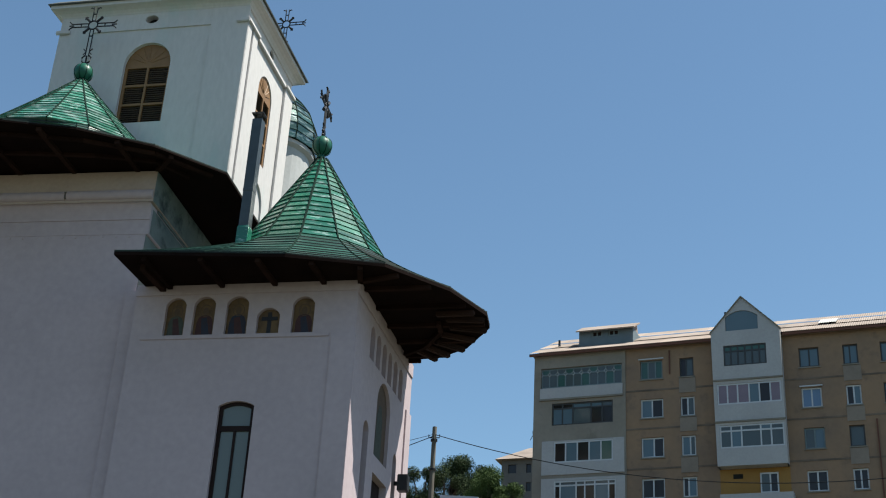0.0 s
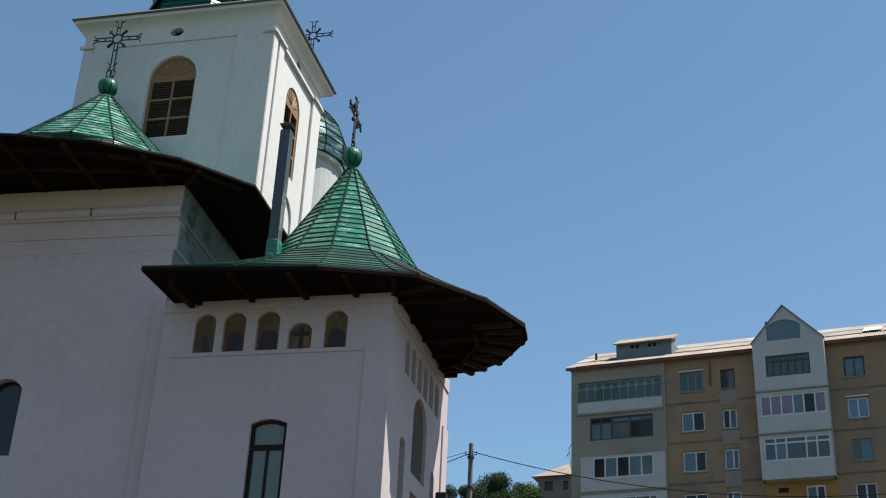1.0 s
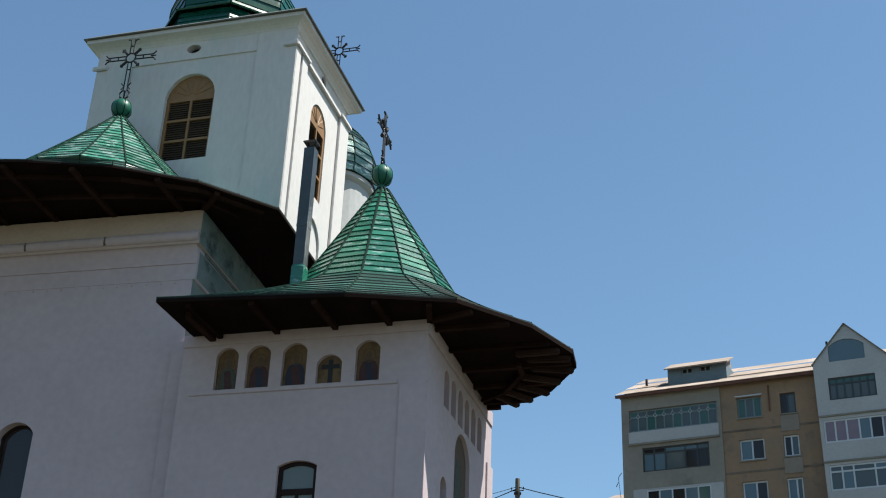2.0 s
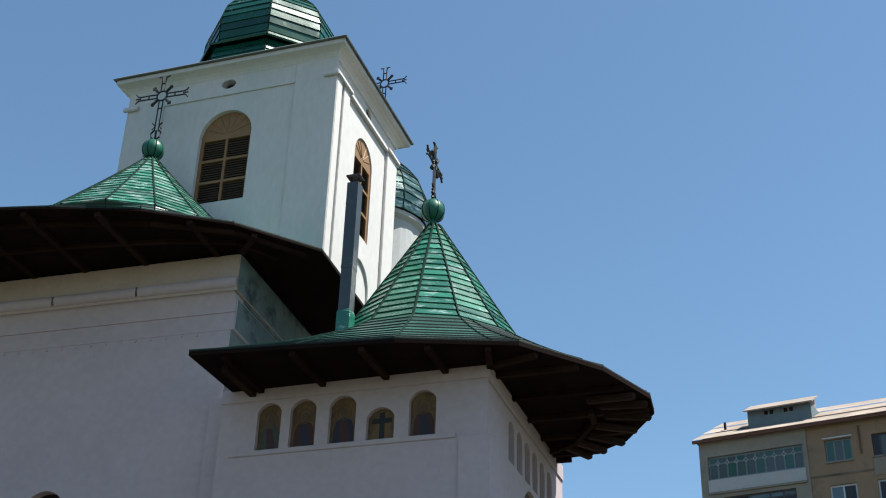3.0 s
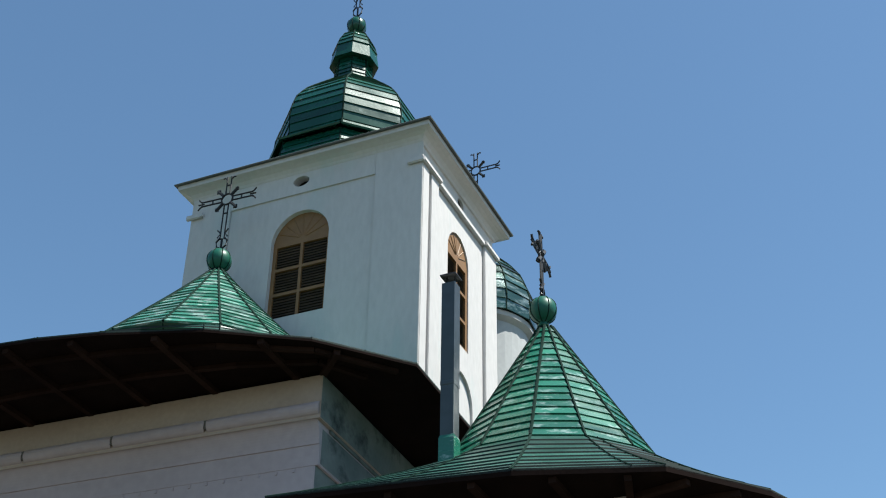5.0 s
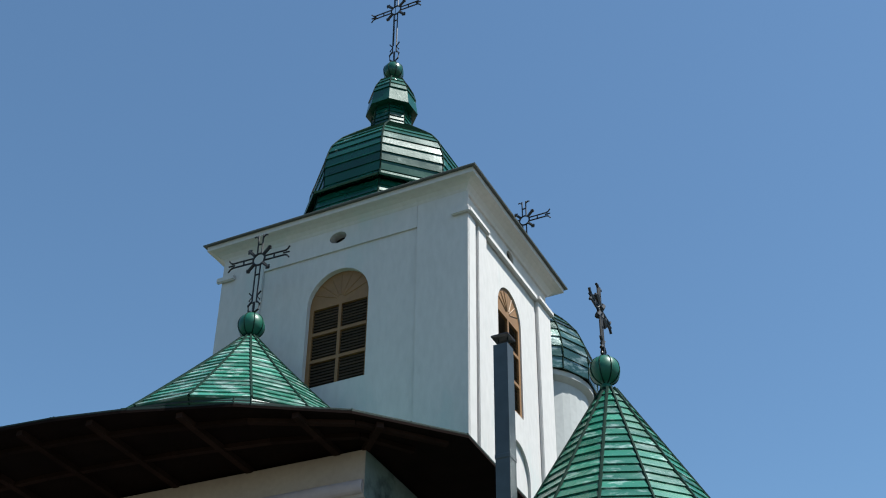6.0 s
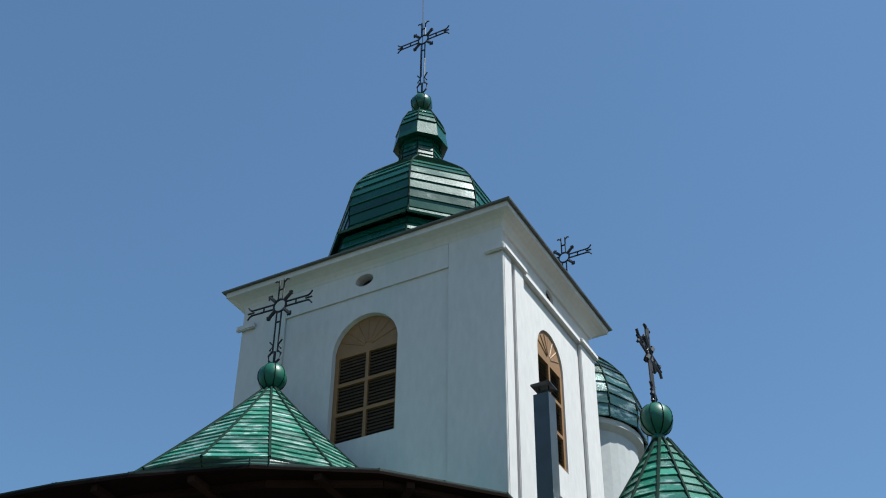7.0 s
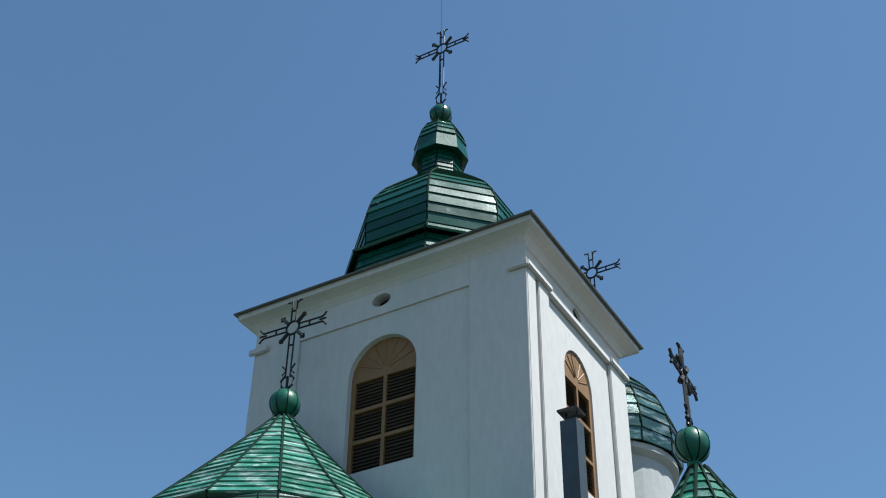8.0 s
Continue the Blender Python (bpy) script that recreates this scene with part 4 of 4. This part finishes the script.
window(block, 1.2, 5.1, 14.36, 15.66, 0.02, FRAME_DARK, [PA[0], PA[1], PA[0], PA[1], PA[2]], [0.17, 0.34, 0.64, 0.82], 0.8, "dark framed balcony glazing")
part("cladding", plate(rect(0.6, 5.8, 11.5, 13.45), [rect(1.38, 5.1, 12.18, 13.38)], -0.11, -0.062), BLOCK_WHITE, block, "white balcony cladding")
window(block, 1.38, 5.1, 12.18, 13.38, -0.09, FRAME_WHITE, [PA[1], PA[0], PA[1], PA[0], PA[3]], [0.2, 0.4, 0.6, 0.8], None, "white framed balcony glazing")
part("cladding", plate(rect(0.6, 5.82, 8.7, 11.3), [rect(1.42, 5.28, 9.95, 11.15)], -0.11, -0.062), BLOCK_WHITE, block, "white balcony cladding")
window(block, 1.42, 5.28, 9.95, 11.15, -0.09, FRAME_WHITE, [PA[1], PA[2], PA[0], PA[2], PA[1], PA[2]], [0.1, 0.36, 0.5, 0.66, 0.88], 0.82, "white framed balcony glazing")
# gabled white bay
G0, G1, GY = 11.45, 15.42, -0.75
sill = 11.33
gab = [(G0, sill), (G1, sill), (G1, 18.8), (13.25, 20.8), (G0 - 0.1, 18.8)]
gh = [arch(12.25, 14.17, 18.87, 20.02, 0.35, 6), rect(12.07, 14.57, 16.85, 18.02), rect(G0 + 0.15, G1 - 0.12, 14.68, 15.84), rect(G0 + 0.2, G1 - 0.1, 12.28, 13.54)]
part("gabled_bay", plate(gab, gh, GY, GY + 0.12), BLOCK_WHITE, block, "white clad gabled balcony bay")
part("bay_side", box(G0, G0 + 0.1, GY + 0.122, -0.004, sill, 18.8), BLOCK_WHITE, block)
part("bay_side", box(G1 - 0.1, G1, GY + 0.122, -0.004, sill, 18.8), BLOCK_WHITE, block)
part("bay_floor", box(G0 + 0.002, G1 - 0.002, GY + 0.122, -0.004, sill, sill + 0.15), BLOCK_WHITE, block)
for z in (16.05, 13.72):
    part("bay_band", box(G0 - 0.05, G1 + 0.05, GY - 0.07, GY - 0.002, z - 0.05, z + 0.04), CONCRETE, block)
window(block, 12.07, 14.57, 16.85, 18.02, GY + 0.05, FRAME_DARK, [PA[2], PA[3]], [k / 6 for k in range(1, 6)], 0.75, "patterned dark framed bay window")
window(block, G0 + 0.15, G1 - 0.12, 14.68, 15.84, GY + 0.04, FRAME_WHITE, [PINK, PINK, PINK, PA[0], PA[1], PINK], [0.16, 0.32, 0.5, 0.66, 0.83], None, "bay window with mauve sheets")
window(block, G0 + 0.2, G1 - 0.1, 12.28, 13.54, GY + 0.04, FRAME_WHITE, [PA[2], PA[2], PA[0], PA[2], PA[2]], [0.18, 0.34, 0.64, 0.8], 0.78, "white framed bay window")
part("gable_pane", plate(arch(12.26, 14.16, 18.88, 20.01, 0.35, 6), [], GY + 0.05, GY + 0.06), PA[0], block, "grey attic window")
bm = bmesh.new()
for s, e in (((13.25, 20.8), (G0 - 0.15, 18.75)), ((13.25, 20.8), (G1 + 0.05, 18.75))):
    beam(bm, (s[0], GY + 0.05, s[1] + 0.03), (e[0], GY + 0.05, e[1] + 0.03), 0.3, 0.05)
part("verge", bm, CONCRETE, block)
bm = bmesh.new()
v = [bm.verts.new(p) for p in ((G0 - 0.12, GY + 0.1, 18.78), (13.25, GY + 0.1, 20.8), (G1 + 0.02, GY + 0.1, 18.78), (G0 - 0.12, 1.0, 18.9), (13.25, 4.6, 20.8), (G1 + 0.02, 1.0, 18.9))]
bm.faces.new((v[0], v[1], v[4], v[3]))
bm.faces.new((v[1], v[2], v[5], v[4]))
part("bay_roof", bm, ETERNIT, block)
part("loggia_back", box(G0, G1, -0.03, -0.004, 9.0, sill - 0.01), YELLOW, block, "yellow painted loggia wall")
window(block, 13.72, 14.76, 9.97, 11.06, -0.1, FRAME_WHITE, [PA[2], PA[1]], [0.55], None, "white framed loggia window")
part("vent", box(12.2, 12.75, -0.06, -0.031, 10.8, 11.05), DARK, block)
part("parapet", box(G0 + 0.1, G1 + 0.2, -0.9, -0.8, 8.9, 9.8), BLOCK_WHITE, block, "white balcony parapet")
part("parapet_side", box(G1 + 0.1, G1 + 0.2, -0.798, -0.03, 8.9, 9.8), BLOCK_WHITE, block)
# roof of single sheets, laid in three courses
slope = math.atan2(2.75, 5.5)
RL = math.hypot(2.75, 5.5) + 0.45
roof_b = part("roof", plate([(-0.3, EAVE - 0.12), (5.5, EAVE + 2.63), (11.3, EAVE - 0.12)], [], -0.1, 28, swap=True), CONCRETE, block, "weathered fibre-cement sheet roof")
bm = bmesh.new()
wv = [(k / 16 * 1.06, 0.012 * math.cos(k * math.pi / 1.0)) for k in range(17)]
lo, hi = [], []
n_course = 3
hgt = RL / n_course
for x, z in wv:
    lo.append(bm.verts.new((x, 0, z + 0.05)))
    hi.append(bm.verts.new((x, hgt + 0.1, z)))
for k in range(16):
    bm.faces.new((lo[k], lo[k + 1], hi[k + 1], hi[k]))
sheet = mesh_from("roof_sheet", bm, ETERNIT)
for c in range(n_course):
    for k in range(27):
        d = c * hgt
        x = -0.2 + 1.045 * k
        if G0 - 0.8 < x < G1 - 1.0 and c < 2:
            continue
        part("roof_sheet", sheet, ETERNIT, roof_b, at=pose(x, -0.42 + d * math.cos(slope), EAVE - 0.1 + d * math.sin(slope) + 0.03, math.degrees(slope)))
me = sheet.copy()
me.materials[0] = ETERNIT_NEW
part("roof_sheet", me, ETERNIT_NEW, roof_b, "pale replacement roof sheet", at=pose(17.45, 1.55, EAVE + 1.0, math.degrees(slope)))
part("fascia", box(-0.25, G0 - 0.15, -0.4, -0.3, EAVE - 0.2, EAVE - 0.05), RUST, block, "rusty brown eaves board")
part("fascia", box(G1 + 0.1, 28, -0.4, -0.3, EAVE - 0.2, EAVE - 0.05), RUST, block, "rusty brown eaves board")
# dormer
dorm = part("dormer", plate(rect(2.5, 6.05, EAVE + 0.6, EAVE + 1.77), [rect(3.35, 4.05, 20.02, 20.42), rect(4.45, 5.15, 20.02, 20.42)], 1.35, 1.45), DORMER_BLUE, block, "low pale blue boarded dormer")
part("dormer_side", box(5.95, 6.05, 1.452, 4.2, EAVE + 0.6, EAVE + 1.77), DORMER_BLUE, dorm)
for a in (3.35, 4.45):
    window(dorm, a, a + 0.7, 20.02, 20.42, 1.38, FRAME_BLUE, [PA[1]], [0.5])
bm = bmesh.new()
m = Matrix.Translation((2.38, 1.0, EAVE + 1.6)) @ Matrix.Rotation(radians(27), 4, "X")
add_box(bm, 0, 3.85, 0, 1.75, 0, 0.07, m)
add_box(bm, 3.55, 3.65, 0.4, 1.7, -0.55, -0.01, m)
part("dormer_roof", bm, ETERNIT, dorm)
for x, z in ((0.9, 20.3), (11.75, 21.1)):
    part("roof_pipe", box(x, x + 0.12, 2.0, 2.12, EAVE + 0.9, z), IRON, block)

# ---- house behind the block ----
house = thing("far_house", "grey two-storey house with a pale pitched roof", "house", pose(-7.16, 76, 6.55, 0, 0, -8) @ Matrix.Scale(0.8, 4))
hw = [rect(x, x + w, z, z + 0.8) for z in (16.95, 15.3, 13.6) for x, w in ((-2.6, 0.75), (-0.95, 0.45), (0.6, 0.75))]
part("wall", plate(rect(-3.2, 7, -13, 18.2), hw, 0, 0.3), BARE_RENDER, house)
part("core", box(-3.2, 7, 0.302, 8, -13, 18.19), BLOCK_GREY, house)
for o in hw:
    part("window", plate([(x, z) for x, z in o], [], 0.15, 0.2), PA[1], house)
bm = bmesh.new()
v = [bm.verts.new(p) for p in ((-3.7, -0.5, 18.15), (7.5, -0.5, 18.15), (7.5, 8.5, 18.15), (-3.7, 8.5, 18.15), (-1.8, 4, 20.4), (5.5, 4, 20.4))]
for q in ((0, 1, 5, 4), (1, 2, 5), (2, 3, 4, 5), (3, 0, 4), (0, 3, 2, 1)):
    bm.faces.new([v[i] for i in q])
part("roof", bm, ETERNIT, house)
bm = bmesh.new()
tube(bm, [(-0.8, 2, 19.3), (-1.0, 2, 21.3), (-0.7, 2, 21.7)], 0.03, 5)
tube(bm, [(-1.0, 2, 20.9), (-1.2, 2, 20.5)], 0.03, 5)
part("aerial", bm, IRON, house)

# ---- low buildings ----
low = thing("low_house", "low house with a red sheet roof and brick chimney", "house", pose(-6.3, 40, -1.15))
part("wall", box(-4, -0.3, 0, 5, ground_z(40) + 0.6, 8.9), BLOCK_GREY, low)
part("roof", plate([(-4.4, 8.8), (-2.0, 10.2), (0.1, 8.8)], [], -0.4, 5.4), RED_TILE, low)
part("chimney", box(-1.3, -0.9, 1, 1.4, 9.2, 10.35), RUST, low)
shed = thing("shed", "shed with a pale tin roof", "shed", pose(-5.8, 41, -0.3))
part("wall", box(-0.55, 0.75, 0, 4, ground_z(41) - 0.2, 9.2), BLOCK_GREY, shed)
part("roof", plate([(-0.7, 9.2), (0.9, 9.2), (0.9, 9.55), (-0.7, 9.62)], [], -0.3, 4.3), TIN, shed)

# ---- street pole and cables ----
pole = thing("utility_pole", "tapered grey concrete utility pole with cables", "pole", pose(-6.3, 38, 0))
part("shaft", lathe([(0.17, ground_z(38) - 0.3), (0.09, 11.4)], 10), POLE_CONCRETE, pole)
for z in (9.6, 10.8):
    part("strap", lathe([(0.14, z), (0.14, z + 0.08)], 10), IRON, pole)
for s in (-1, 1):
    bm = bmesh.new()
    tube(bm, [(0, 0, 10.95), (s * 0.22, 0, 10.95), (s * 0.22, 0, 11.08)], 0.025, 5)
    part("insulator_hook", bm, IRON, pole)


def cable(a, b, sag, r=0.022):
    bm = bmesh.new()
    a, b = Vector(a), Vector(b)
    tube(bm, [a.lerp(b, t / 24) - Vector((0, 0, sag * 4 * (t / 24) * (1 - t / 24))) for t in range(25)], r, 5)
    return tagged(part("overhead_cable", bm, IRON), "thin black overhead cable strung from a pole", "cable", "overhead cables")


cable((-6.3, 37.95, 11.08), (14, 37.6, 9.6), 1.2, 0.018)
cable((-6.3, 38.05, 11.05), (-26, 44, 9.2), 0.9, 0.018)
cable((-6.3, 38.0, 11.1), (-22, 52, 13.4), 0.3, 0.011)
cable((-6.3, 38.02, 9.65), (-24, 42, 9.0), 0.2, 0.01)


# ---- trees ----
def tree(x, y, top, spread, mat, seed, leaves=5200, leaf=0.17, name="tree", label=""):
    r = random.Random(seed)
    z0 = ground_z(y)
    H = top - z0
    t = thing(name, label, "tree", pose(x, y, z0))
    bm = bmesh.new()

    def limb(p, q, r0, r1):
        pts = [p.lerp(q, k / 4) + Vector((r.uniform(-1, 1), r.uniform(-1, 1), 0)) * 0.05 * (q - p).length * math.sin(math.pi * k / 4) for k in range(5)]
        rings = []
        for i, c in enumerate(pts):
            rad = r0 + (r1 - r0) * i / 4
            rings.append([bm.verts.new(c + Vector((rad * math.cos(a), rad * math.sin(a), 0))) for a in [2 * math.pi * j / 6 for j in range(6)]])
        for a, b in zip(rings, rings[1:]):
            for k in range(6):
                bm.faces.new((a[k], a[(k + 1) % 6], b[(k + 1) % 6], b[k]))
    limb(Vector((0, 0, -0.2)), Vector((0, 0, H - spread * 1.4)), 0.22, 0.08)
    tips = []
    for i in range(13):
        a, f = r.uniform(0, 6.28), r.uniform(0.3, 0.98)
        z = H - spread * 2.5 * (1.02 - f)
        rad = spread * (1.05 - 0.75 * f * f) * r.uniform(0.35, 1.0)
        q = Vector((rad * math.cos(a), rad * math.sin(a), z))
        limb(Vector((0, 0, H - spread * r.uniform(1.5, 2.6))), q, 0.09, 0.02)
        tips.append((q, spread * r.uniform(0.25, 0.5)))
    part("trunk", bm, BARK, t)
    co, fa = [], []
    for i in range(leaves * 2):
        c, s = tips[i % len(tips)]
        d = Vector((r.gauss(0, 1), r.gauss(0, 1), r.gauss(0, 0.75)))
        d = d.normalized() * s * (r.random() ** 0.45)
        p = c + d
        u = Vector((r.gauss(0, 1), r.gauss(0, 1), r.gauss(0, 1))).normalized() * leaf * r.uniform(0.5, 1.1)
        w = u.cross(Vector((r.gauss(0, 1), r.gauss(0, 1), r.gauss(0, 1)))).normalized() * leaf * 0.45
        k = len(co)
        co += [p - u * 0.5, p + w * 0.5, p + u * 0.5, p - w * 0.5]
        fa.append((k, k + 1, k + 2, k + 3))
    me = bpy.data.meshes.new("crown")
    me.from_pydata([tuple(c) for c in co], [], fa)
    me.materials.append(mat)
    part("crown", me, mat, t)
    return t


tree(-7.1, 46, 12.65, 1.45, LEAF_DARK, 3, 15000, 0.085, label="tall dark green leafy tree with a round crown")
tree(-8.7, 46.8, 12.5, 1.35, LEAF_DARK, 4, 13000, 0.085, label="dark green leafy tree behind the pole")
tree(-10.4, 47.5, 12.4, 1.4, LEAF_DARK, 14, 10000, 0.085, label="dark green leafy tree")
tree(-4.75, 42, 10.65, 1.05, LEAF_LIGHT, 6, 13000, 0.075, label="fresh green leafy tree near the block")
tree(-3.75, 41.6, 10.1, 0.8, LEAF_LIGHT, 8, 10000, 0.07, label="small fresh green tree beside the block")
tree(-5.75, 46, 12.0, 0.8, LEAF_DARK, 9, 8000, 0.08, label="slender dark green tree by the far house")
